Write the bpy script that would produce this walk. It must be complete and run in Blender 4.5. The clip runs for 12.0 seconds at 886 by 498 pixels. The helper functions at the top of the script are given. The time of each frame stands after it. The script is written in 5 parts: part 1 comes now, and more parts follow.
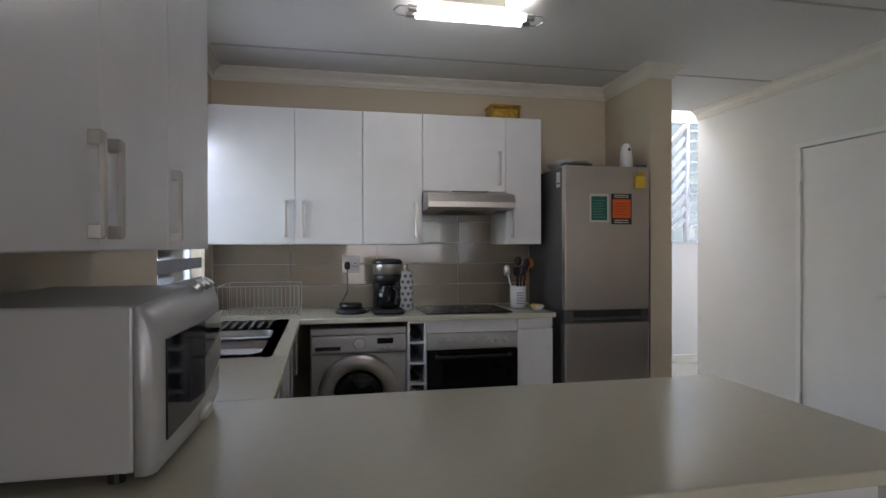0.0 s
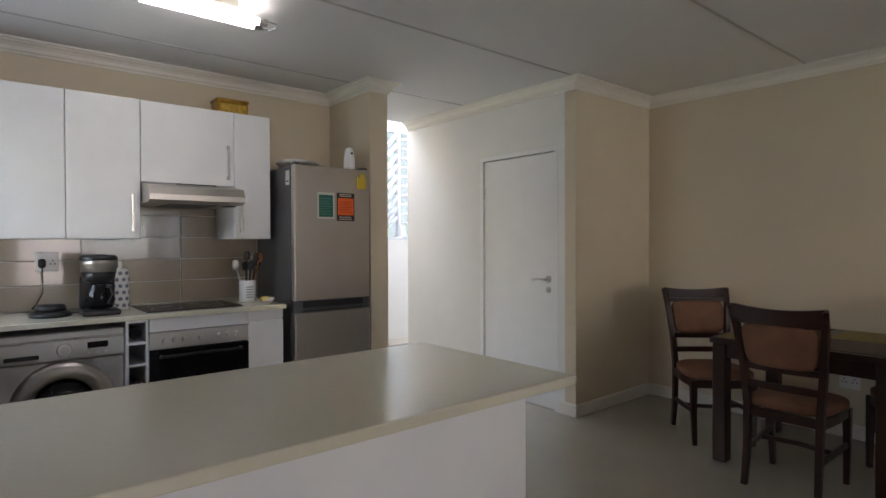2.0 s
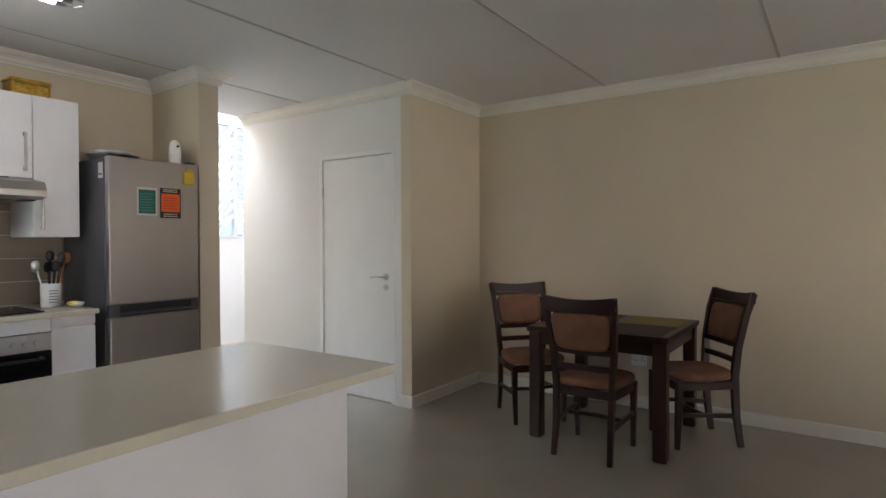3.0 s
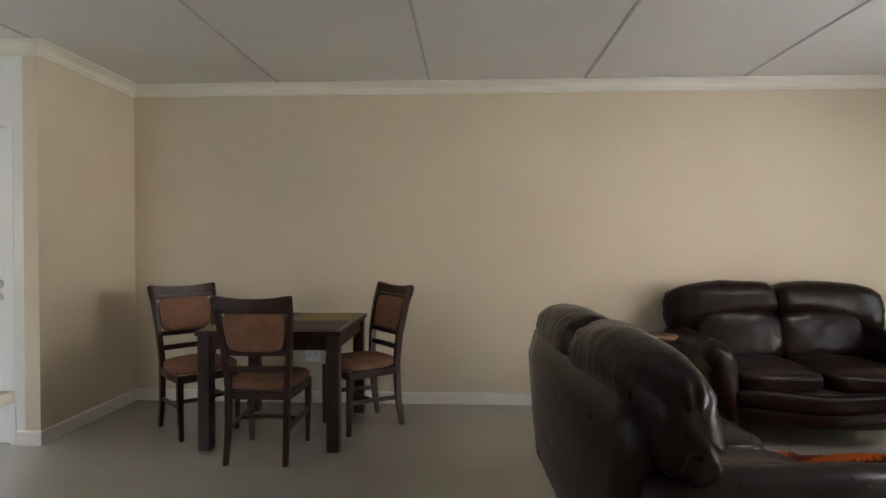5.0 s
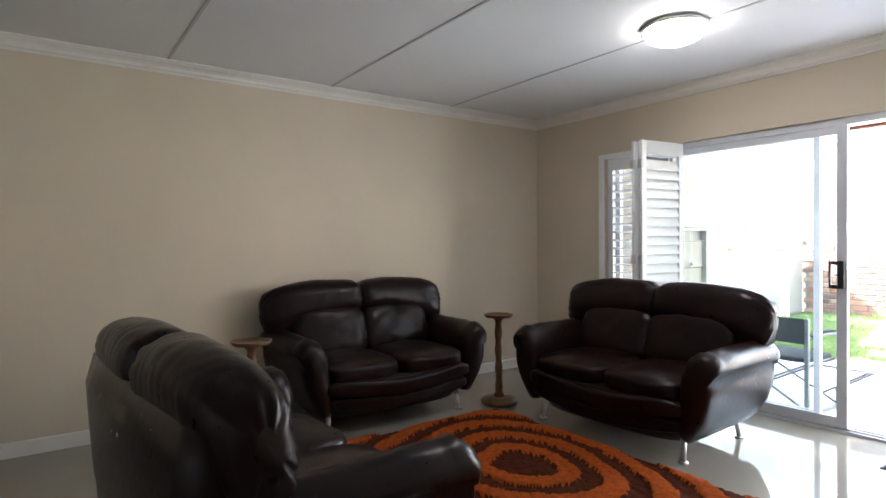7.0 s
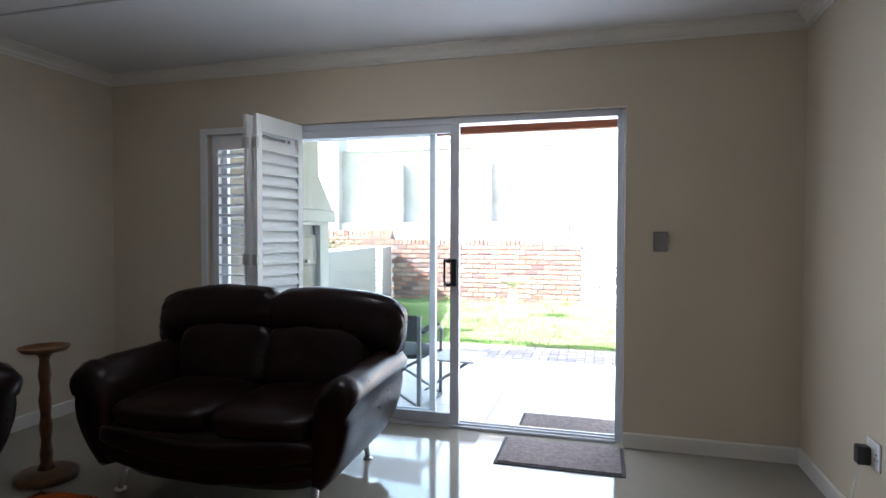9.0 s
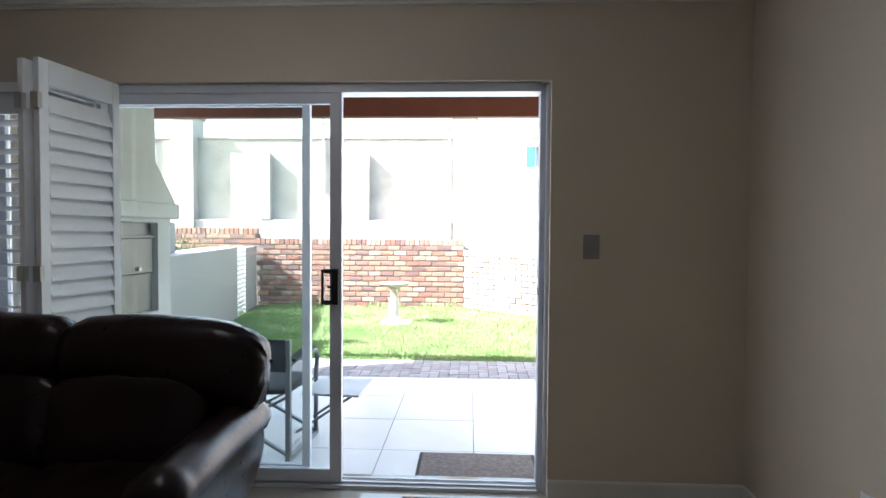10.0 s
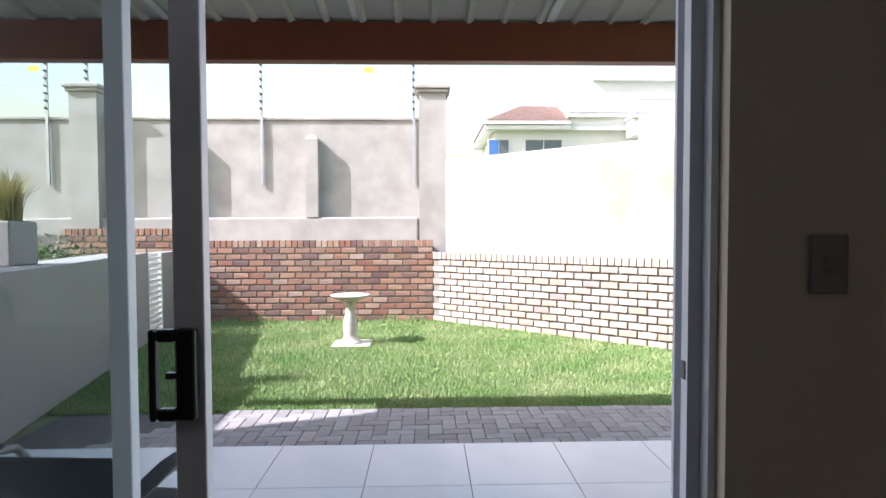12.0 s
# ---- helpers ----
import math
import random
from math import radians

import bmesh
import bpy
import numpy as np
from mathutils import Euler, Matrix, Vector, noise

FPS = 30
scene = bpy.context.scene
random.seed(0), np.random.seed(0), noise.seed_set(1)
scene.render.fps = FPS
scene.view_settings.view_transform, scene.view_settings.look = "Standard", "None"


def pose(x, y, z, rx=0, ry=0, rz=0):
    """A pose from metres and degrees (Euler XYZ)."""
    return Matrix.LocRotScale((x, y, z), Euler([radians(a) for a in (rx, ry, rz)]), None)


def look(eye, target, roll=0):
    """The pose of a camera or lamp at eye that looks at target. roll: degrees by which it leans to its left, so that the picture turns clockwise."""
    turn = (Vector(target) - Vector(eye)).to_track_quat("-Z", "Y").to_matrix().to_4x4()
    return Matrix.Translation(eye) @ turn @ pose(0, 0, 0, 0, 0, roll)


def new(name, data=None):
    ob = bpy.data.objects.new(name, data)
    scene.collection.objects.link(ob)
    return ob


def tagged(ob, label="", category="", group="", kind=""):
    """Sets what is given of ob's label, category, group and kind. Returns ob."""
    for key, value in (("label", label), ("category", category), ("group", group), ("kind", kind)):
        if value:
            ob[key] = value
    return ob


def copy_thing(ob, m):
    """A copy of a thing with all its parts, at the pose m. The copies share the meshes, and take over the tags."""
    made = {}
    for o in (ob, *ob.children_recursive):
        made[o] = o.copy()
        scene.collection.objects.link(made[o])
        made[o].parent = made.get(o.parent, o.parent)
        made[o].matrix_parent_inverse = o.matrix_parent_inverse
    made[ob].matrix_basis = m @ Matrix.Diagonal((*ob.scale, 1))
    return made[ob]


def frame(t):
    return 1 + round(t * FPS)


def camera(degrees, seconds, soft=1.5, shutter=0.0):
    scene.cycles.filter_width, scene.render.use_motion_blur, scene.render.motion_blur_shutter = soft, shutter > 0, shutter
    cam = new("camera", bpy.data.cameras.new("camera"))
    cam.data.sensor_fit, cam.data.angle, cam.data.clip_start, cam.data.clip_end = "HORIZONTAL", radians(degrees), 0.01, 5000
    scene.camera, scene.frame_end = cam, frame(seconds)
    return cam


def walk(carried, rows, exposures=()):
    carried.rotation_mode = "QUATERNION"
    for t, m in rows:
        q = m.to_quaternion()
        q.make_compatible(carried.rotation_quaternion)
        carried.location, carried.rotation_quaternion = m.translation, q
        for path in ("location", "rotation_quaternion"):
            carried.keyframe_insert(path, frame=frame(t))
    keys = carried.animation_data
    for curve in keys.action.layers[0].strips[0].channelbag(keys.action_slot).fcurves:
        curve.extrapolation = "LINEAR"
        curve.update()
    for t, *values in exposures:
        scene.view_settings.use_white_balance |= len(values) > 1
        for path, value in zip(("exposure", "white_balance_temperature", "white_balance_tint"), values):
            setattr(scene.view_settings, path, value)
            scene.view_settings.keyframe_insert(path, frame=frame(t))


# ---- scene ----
SKY, SUN, DOOR_W, KWIN_W, STAIR_W, TUBE, DOME = 0.15, 5.0, 4.2, 1.5, 15.0, 1.2, 2.0
cam = camera(76.2, 12.0)
PATH = [
    (0, (0.333, 0.598, 1.34), (0.743, 2.556, 1.331), -0.1),
    (0.5, (0.278, 0.511, 1.329), (0.898, 2.412, 1.315), -0.1),
    (1, (0.189, 0.466, 1.332), (1.08, 2.256, 1.312), 0.0),
    (1.5, (0.163, 0.43, 1.332), (1.266, 2.098, 1.31), -0.1),
    (2, (0.154, 0.395, 1.329), (1.436, 1.929, 1.304), -0.2),
    (2.5, (0.151, 0.327, 1.328), (1.611, 1.694, 1.303), -0.1),
    (3, (0.147, 0.269, 1.321), (1.787, 1.414, 1.293), -0.2),
    (3.2, (0.153, 0.242, 1.317), (1.848, 1.305, 1.288), -0.2),
    (4.8, (0.157, 0.302, 1.305), (2.146, 0.51, 1.278), 0.0),
    (5, (0.183, 0.293, 1.301), (2.18, 0.384, 1.274), -0.0),
    (5.5, (0.227, 0.285, 1.284), (2.216, 0.074, 1.266), -0.3),
    (6, (0.261, 0.298, 1.264), (2.179, -0.264, 1.253), -0.1),
    (6.5, (0.301, 0.246, 1.263), (2.098, -0.632, 1.251), 0.0),
    (7, (0.369, 0.127, 1.288), (1.998, -1.034, 1.267), -0.4),
    (7.5, (0.46, -0, 1.289), (1.872, -1.417, 1.264), 0.0),
    (7.7, (0.497, -0.058, 1.285), (1.82, -1.557, 1.262), -0.1),
    (9.3, (1.047, -0.744, 1.343), (1.413, -2.709, 1.283), 0.2),
    (9.5, (1.098, -0.911, 1.353), (1.371, -2.892, 1.293), 0.2),
    (10, (1.201, -1.335, 1.346), (1.295, -3.332, 1.284), 0.4),
    (10.5, (1.277, -1.769, 1.353), (1.289, -3.768, 1.29), 0.4),
    (11, (1.348, -2.2, 1.348), (1.326, -4.198, 1.282), 0.1),
    (11.5, (1.388, -2.623, 1.337), (1.347, -4.621, 1.271), 0.2),
    (12, (1.405, -3.06, 1.347), (1.349, -5.058, 1.279), -0.2),
]
EXPOSURES = [
    (0.0, 3.57, 6120, 21), (1.5, 3.87, 6220, 21), (2.5, 4.08, 6300, 21), (4.0, 4.5, 6250, 20), (5.0, 4.66, 6300, 20), (5.5, 4.77, 6320, 20), (6.0, 4.78, 6180, 20), (6.5, 4.67, 6020, 19), (7.5, 3.95, 5800, 19),
    (9.3, 3.15, 5500, 18), (10.0, 2.66, 5640, 17), (10.5, 2.28, 5740, 18), (11.0, 1.9, 5780, 19), (11.5, 1.6, 5740, 20), (12.0, 1.27, 5720, 20),
]
walk(cam, [(t, look(eye, target, roll)) for t, eye, target, roll in PATH], EXPOSURES)
sun_dir = Vector((0.67, 0.22, 0.58)).normalized()

# ---- world, sun, large lights ----
world = bpy.data.worlds.new("sky")
scene.world = world
world.use_nodes = True
wn = world.node_tree.nodes
sky = wn.new("ShaderNodeTexSky")
sky.sky_type = "NISHITA"
sky.sun_disc = False
sky.air_density, sky.dust_density, sky.ozone_density = 2.2, 4.0, 0.4
sky.sun_elevation = math.asin(sun_dir.z)
sky.sun_rotation = math.atan2(sun_dir.x, sun_dir.y)
wn["Background"].inputs["Strength"].default_value = SKY
world.node_tree.links.new(sky.outputs[0], wn["Background"].inputs["Color"])

sun = new("sun", bpy.data.lights.new("sun", "SUN"))
sun.data.energy, sun.data.angle, sun.data.color = SUN, radians(0.6), (1.0, 0.96, 0.88)
sun.matrix_world = look(sun_dir * 40, (0, 0, 0))


def area(name, eye, target, w, h, watts, color):
    ob = new(name, bpy.data.lights.new(name, "AREA"))
    ob.data.shape, ob.data.size, ob.data.size_y, ob.data.energy, ob.data.color = "RECTANGLE", w, h, watts, color
    ob.matrix_world = look(eye, target)
    return ob


# daylight in the door and kitchen window openings
area("door_daylight", (2.3, -4.47, 1.15), (2.3, 0, 0.9), 2.9, 1.9, DOOR_W, (0.93, 0.97, 1.0))
area("kitchen_window_daylight", (-0.56, 3.95, 1.55), (2.5, 3.4, 0.9), 1.0, 0.9, KWIN_W, (0.80, 0.88, 1.0))
# added fill lamp high in the stairwell, away from any opening, brightens the hall
area("stair_fill", (3.5, 6.3, 3.9), (3.6, 4.4, 0.6), 1.2, 0.8, STAIR_W, (0.74, 0.86, 1.0))


# ---- materials ----
def mat(name, color, rough=0.5, metal=0.0, vary=0.12, scale=6.0, bump=0.0, bump_scale=60.0, coat=0.0, color2=None, random_piece=0.0, spec=0.5):
    m = bpy.data.materials.new(name)
    m.use_nodes = True
    nt = m.node_tree
    n, l = nt.nodes, nt.links
    b = n["Principled BSDF"]
    b.inputs["Metallic"].default_value = metal
    b.inputs["Specular IOR Level"].default_value = spec
    b.inputs["Coat Weight"].default_value = coat
    tc = n.new("ShaderNodeTexCoord")
    big = n.new("ShaderNodeTexNoise")
    big.inputs["Scale"].default_value, big.inputs["Detail"].default_value = scale, 5
    l.new(tc.outputs["Object"], big.inputs["Vector"])
    mix = n.new("ShaderNodeMix")
    mix.data_type = "RGBA"
    c2 = color2 or tuple(c * (1 - vary) for c in color)
    c1 = color if color2 else tuple(min(1, c * (1 + vary * 0.5)) for c in color)
    mix.inputs[6].default_value, mix.inputs[7].default_value = (*c1, 1), (*c2, 1)
    ramp = n.new("ShaderNodeMapRange")
    ramp.inputs[1].default_value, ramp.inputs[2].default_value = 0.3, 0.7
    l.new(big.outputs["Fac"], ramp.inputs[0])
    l.new(ramp.outputs[0], mix.inputs[0])
    out = mix.outputs[2]
    if random_piece:
        info = n.new("ShaderNodeObjectInfo")
        hsv = n.new("ShaderNodeHueSaturation")
        mr = n.new("ShaderNodeMapRange")
        mr.inputs[3].default_value, mr.inputs[4].default_value = 1 - random_piece, 1 + random_piece
        l.new(info.outputs["Random"], mr.inputs[0])
        l.new(mr.outputs[0], hsv.inputs["Value"])
        l.new(out, hsv.inputs["Color"])
        out = hsv.outputs[0]
    l.new(out, b.inputs["Base Color"])
    fine = n.new("ShaderNodeTexNoise")
    fine.inputs["Scale"].default_value, fine.inputs["Detail"].default_value = bump_scale, 6
    l.new(tc.outputs["Object"], fine.inputs["Vector"])
    rr = n.new("ShaderNodeMapRange")
    rr.inputs[3].default_value, rr.inputs[4].default_value = max(0.02, rough * 0.85), min(1, rough * 1.15)
    l.new(fine.outputs["Fac"], rr.inputs[0])
    l.new(rr.outputs[0], b.inputs["Roughness"])
    if bump:
        bp = n.new("ShaderNodeBump")
        bp.inputs["Strength"].default_value, bp.inputs["Distance"].default_value = bump, 0.01
        l.new(fine.outputs["Fac"], bp.inputs["Height"])
        l.new(bp.outputs[0], b.inputs["Normal"])
    return m


def emissive(name, color, strength):
    m = mat(name, color, 0.5)
    b = m.node_tree.nodes["Principled BSDF"]
    b.inputs["Emission Color"].default_value = (*color, 1)
    b.inputs["Emission Strength"].default_value = strength
    return m


def glass_mat(name, tint, rough=0.0):
    m = bpy.data.materials.new(name)
    m.use_nodes = True
    n, l = m.node_tree.nodes, m.node_tree.links
    n.remove(n["Principled BSDF"])
    tr, gl, mx, fr = n.new("ShaderNodeBsdfTransparent"), n.new("ShaderNodeBsdfGlossy"), n.new("ShaderNodeMixShader"), n.new("ShaderNodeFresnel")
    tr.inputs[0].default_value = (*tint, 1)
    gl.inputs["Roughness"].default_value = 0.02
    fr.inputs[0].default_value = 1.45
    l.new(fr.outputs[0], mx.inputs[0])
    l.new(tr.outputs[0], mx.inputs[1])
    l.new(gl.outputs[0], mx.inputs[2])
    l.new(mx.outputs[0], n["Material Output"].inputs["Surface"])
    return m


M_wall = mat("beige_wall_paint", (0.625, 0.54, 0.408), 0.6, vary=0.05, scale=1.2, bump=0.10, bump_scale=140)
# white stairwell paint; on the beige hall wall its paleness stands for daylight
M_hall = mat("pale_daylit_wall_paint", (0.76, 0.75, 0.72), 0.55, vary=0.05, scale=1.5, bump=0.08, bump_scale=140)
M_trim = mat("white_trim_paint", (0.74, 0.71, 0.64), 0.45, vary=0.05, scale=3)
M_ceil = mat("white_ceiling_board", (0.72, 0.71, 0.69), 0.7, vary=0.04, scale=1.0, bump=0.05, bump_scale=200)
M_strip = mat("grey_cover_strip", (0.46, 0.45, 0.43), 0.5, vary=0.05)
M_door = mat("white_door_paint", (0.80, 0.80, 0.79), 0.35, vary=0.03, scale=4)
M_unit = mat("white_melamine", (0.76, 0.76, 0.78), 0.35, vary=0.04, scale=5, bump=0.03, bump_scale=220)
M_top = mat("cream_quartz_top", (0.62, 0.595, 0.48), 0.17, vary=0.025, scale=60, spec=0.32)
M_alu = mat("white_powder_coated_aluminium", (0.62, 0.64, 0.68), 0.35, vary=0.04, scale=10)
M_chrome = mat("brushed_steel", (0.62, 0.61, 0.59), 0.30, metal=1.0, vary=0.03, scale=6)
M_handle = mat("satin_nickel", (0.50, 0.47, 0.44), 0.34, metal=1.0, vary=0.05, scale=8)
M_steel = mat("stainless_steel", (0.50, 0.465, 0.435), 0.33, metal=1.0, vary=0.05, scale=4)
M_dark = mat("black_plastic", (0.012, 0.012, 0.013), 0.35, vary=0.2, scale=15)
M_black_glass = mat("black_glass", (0.008, 0.008, 0.009), 0.06, vary=0.1, spec=0.3)
M_wood = mat("dark_mahogany_wood", (0.030, 0.010, 0.006), 0.34, vary=0.3, scale=5, spec=0.35)
M_suede = mat("tan_suede_fabric", (0.205, 0.094, 0.05), 0.85, vary=0.22, scale=12, bump=0.15, bump_scale=160)
M_leather = mat("dark_brown_leather", (0.0125, 0.0055, 0.0044), 0.29, vary=0.25, scale=5, bump=0.10, bump_scale=30, spec=0.20)
M_glass = glass_mat("clear_glass", (0.93, 0.96, 0.96))


# ---- mesh helpers ----
def part(name, bm, material, parent=None, label="", smooth=False):
    me = bpy.data.meshes.new(name)
    bmesh.ops.recalc_face_normals(bm, faces=bm.faces)
    bm.to_mesh(me)
    bm.free()
    if smooth:
        me.polygons.foreach_set("use_smooth", [True] * len(me.polygons))
    for x in material if isinstance(material, (list, tuple)) else [material]:
        me.materials.append(x)
    ob = new(name, me)
    if parent:
        ob.parent = parent
    if label:
        ob["label"] = label
    return ob


def thing(name, m, label, category, group="", kind=""):
    ob = new(name)
    ob.matrix_world = m
    return tagged(ob, label, category, group, kind)


def box(x0, y0, z0, x1, y1, z1, bevel=0.0, bm=None, seg=1):
    bm = bm or bmesh.new()
    made = bmesh.ops.create_cube(bm, size=1.0)["verts"]
    for v in made:
        v.co = Vector(((x0 + x1) / 2 + v.co.x * (x1 - x0), (y0 + y1) / 2 + v.co.y * (y1 - y0), (z0 + z1) / 2 + v.co.z * (z1 - z0)))
    if bevel:
        edges = {e for v in made for e in v.link_edges}
        bmesh.ops.bevel(bm, geom=list(edges), offset=bevel, segments=seg, affect="EDGES", profile=0.5)
    return bm


def cyl(x, y, z0, z1, r, r2=None, seg=24, bm=None, m=None):
    bm = bm or bmesh.new()
    made = bmesh.ops.create_cone(bm, cap_ends=True, segments=seg, radius1=r, radius2=r if r2 is None else r2, depth=z1 - z0)["verts"]
    bmesh.ops.translate(bm, verts=made, vec=(x, y, (z0 + z1) / 2))
    if m is not None:
        bmesh.ops.transform(bm, matrix=m, verts=made)
    return bm


def lathe(profile, seg=28, bm=None, at=(0, 0)):
    """A turned body from (radius, height) pairs."""
    bm = bm or bmesh.new()
    rings = []
    for r, z in profile:
        rings.append([bm.verts.new((at[0] + r * math.cos(2 * math.pi * k / seg), at[1] + r * math.sin(2 * math.pi * k / seg), z)) for k in range(seg)])
    for a, b in zip(rings, rings[1:]):
        for k in range(seg):
            bm.faces.new((a[k], a[(k + 1) % seg], b[(k + 1) % seg], b[k]))
    bm.faces.new(rings[0])
    bm.faces.new(rings[-1])
    return bm


def loft(rings, bm=None, caps=True):
    bm = bm or bmesh.new()
    rows = [[bm.verts.new(p) for p in ring] for ring in rings]
    n = len(rows[0])
    for a, b in zip(rows, rows[1:]):
        for k in range(n):
            bm.faces.new((a[k], a[(k + 1) % n], b[(k + 1) % n], b[k]))
    if caps:
        bm.faces.new(rows[0])
        bm.faces.new(rows[-1])
    return bm


def bar(points, w, d=None, bm=None, up=(0, 0, 1), taper=None, seg=0):
    """A bar of section w by d along points; seg > 0 makes it round."""
    d = d or w
    pts = [Vector(p) for p in points]
    rings = []
    for i, p in enumerate(pts):
        t = (pts[min(i + 1, len(pts) - 1)] - pts[max(i - 1, 0)]).normalized()
        u = Vector(up)
        if abs(t.dot(u)) > 0.95:
            u = Vector((0, 1, 0))
        s = t.cross(u).normalized()
        u = s.cross(t).normalized()
        k = taper[i] if taper else 1.0
        if seg:
            rings.append([p + (s * math.cos(a) * w / 2 + u * math.sin(a) * d / 2) * k for a in (2 * math.pi * j / seg for j in range(seg))])
        else:
            rings.append([p + (s * a * w / 2 + u * b * d / 2) * k for a, b in ((-1, -1), (1, -1), (1, 1), (-1, 1))])
    return loft(rings, bm)


def sweep_plan(profile, path, closed=False, bm=None):
    """A moulding: profile pairs (out from the wall, height) along a plan path with the room on its left."""
    bm = bm or bmesh.new()
    pts = [Vector(p) for p in path]
    n = len(pts)
    rows = []
    for i, p in enumerate(pts):
        a = pts[i] - pts[i - 1] if (i > 0 or closed) else pts[1] - pts[0]
        b = pts[(i + 1) % n] - pts[i] if (i < n - 1 or closed) else pts[-1] - pts[-2]
        na, nb = Vector((-a.y, a.x)).normalized(), Vector((-b.y, b.x)).normalized()
        mv = (na + nb) / (1 + na.dot(nb))
        rows.append([bm.verts.new((p.x + mv.x * o, p.y + mv.y * o, z)) for o, z in profile])
    m = len(profile)
    for i in range(n if closed else n - 1):
        a, b = rows[i], rows[(i + 1) % n]
        for k in range(m):
            bm.faces.new((a[k], a[(k + 1) % m], b[(k + 1) % m], b[k]))
    if not closed:
        bm.faces.new(rows[0])
        bm.faces.new(rows[-1])
    return bm


def pillow(c, s, p=0.45, n=14, bm=None, wrinkle=0.0, m=None, bend=None):
    """A stuffed cushion: a rounded box with half sizes s about c."""
    bm = bm or bmesh.new()
    seen = {}

    def vert(q):
        key = (round(q.x, 4), round(q.y, 4), round(q.z, 4))
        if key in seen:
            return seen[key]
        r = (abs(q.x) ** (2 / p) + abs(q.y) ** (2 / p) + abs(q.z) ** (2 / p)) ** (p / 2)
        q = q / r
        w = Vector((q.x * s[0], q.y * s[1], q.z * s[2]))
        if wrinkle:
            g = Vector(c) + w
            w += q.normalized() * wrinkle * (noise.noise(g * 9) + 0.6 * noise.noise(Vector((g.x * 34, g.y * 9, g.z * 20))))
        if bend:
            w = bend(w)
        w = w + Vector(c)
        seen[key] = bm.verts.new(m @ w if m is not None else w)
        return seen[key]

    k = n + 1
    for ax in range(3):
        for sg in (-1, 1):
            for i in range(k):
                for j in range(k):
                    quad = []
                    for a, b in ((i, j), (i + 1, j), (i + 1, j + 1), (i, j + 1)):
                        q = [0, 0, 0]
                        q[ax], q[(ax + 1) % 3], q[(ax + 2) % 3] = sg, 2 * a / k - 1, 2 * b / k - 1
                        quad.append(vert(Vector(q)))
                    bm.faces.new(quad)
    return bm


def structure(name, bm, material, label="", smooth=False):
    return tagged(part(name, bm, material, None, "", smooth), label, "", "", "structure")


def lettering(name, text, size, m, material, parent, extrude=0.0005, align="CENTER"):
    cu = bpy.data.curves.new(name, "FONT")
    cu.body, cu.size, cu.extrude, cu.align_x = text, size, extrude, align
    ob = new(name + "_curve", cu)
    dg = bpy.context.evaluated_depsgraph_get()
    me = bpy.data.meshes.new_from_object(ob.evaluated_get(dg))
    bpy.data.objects.remove(ob)
    me.name = name
    me.materials.clear()
    me.materials.append(material)
    out = new(name, me)
    out.parent = parent
    out.matrix_local = m
    return out


# ---- the shell ----
EX, SY, NY, DX, KX, KY, LX = 4.685, -4.18, 3.02, 3.65, -0.42, 4.68, -0.17
CZ = 2.56

M_floor = mat("polished_porcelain_floor", (0.32, 0.293, 0.24), 0.06, vary=0.06, scale=2.5, coat=0.3)
fl = box(-0.7, SY - 0.22, -0.2, 6.0, 6.7, 0.0)
structure("floor", fl, M_floor, "polished cream porcelain tiles")

# walls
structure("wall_east", box(EX, SY - 0.22, 0, EX + 0.2, NY, CZ + 0.2), M_wall, "plain beige painted wall")
structure("wall_dining_north", box(DX, NY, 0, EX + 0.2, NY + 0.1, CZ + 0.2), M_wall, "short beige painted wall")
structure("wall_south_west_part", box(LX - 0.2, SY - 0.22, 0, 0.80, SY, CZ + 0.2), M_wall, "beige wall beside the sliding door")
structure("wall_south_east_part", box(3.80, SY - 0.22, 0, EX, SY, CZ + 0.2), M_wall, "beige wall beside the shutters")
structure("wall_south_head", box(0.80, SY - 0.22, 2.10, 3.80, SY, CZ + 0.2), M_wall, "beige wall above the sliding door")
structure("wall_west_living", box(LX - 0.2, SY, 0, LX, -0.9, CZ + 0.2), M_wall, "beige painted wall")
structure("wall_west_step", box(KX - 0.2, -0.9, 0, LX - 0.002, -0.7, CZ + 0.2), M_wall, "beige painted wall return")
b = box(KX - 0.2, -0.7, 0, KX, 3.40, CZ + 0.2)
box(KX - 0.2, 3.40, 0, KX, 4.45, 1.06, bm=b)
box(KX - 0.2, 3.40, 2.10, KX, 4.45, CZ + 0.2, bm=b)
box(KX - 0.2, 4.45, 0, KX, KY + 0.2, CZ + 0.2, bm=b)
structure("wall_west_kitchen", b, M_wall, "beige painted kitchen wall with a window")
structure("wall_kitchen_back", box(KX, KY, 0, 2.49, KY + 0.2, CZ + 0.2), M_wall, "beige painted kitchen wall")
structure("wall_fridge_stub", box(2.49, 4.05, 0, 2.65, 6.4, CZ + 2.0), M_wall, "pale nib wall beside the fridge")
b = box(DX, NY + 0.1, 0, DX + 0.12, 3.22, CZ + 0.2)
box(DX, 3.22, 2.04, DX + 0.12, 4.02, CZ + 0.2, bm=b)
box(DX, 4.02, 0, DX + 0.12, 5.15, CZ + 0.2, bm=b)
structure("wall_hall_east", b, M_hall, "hall wall with a door, beige paint lightened for daylight")
structure("wall_closet_back", box(DX + 0.12, 5.05, 0, 6.0, 5.15, CZ + 2.0), M_hall)
structure("wall_closet_side", box(EX, NY + 0.1, 0, EX + 0.2, 5.05, CZ + 0.2), M_hall)
b = box(2.65, 6.4, 0, 6.0, 6.6, 1.36)
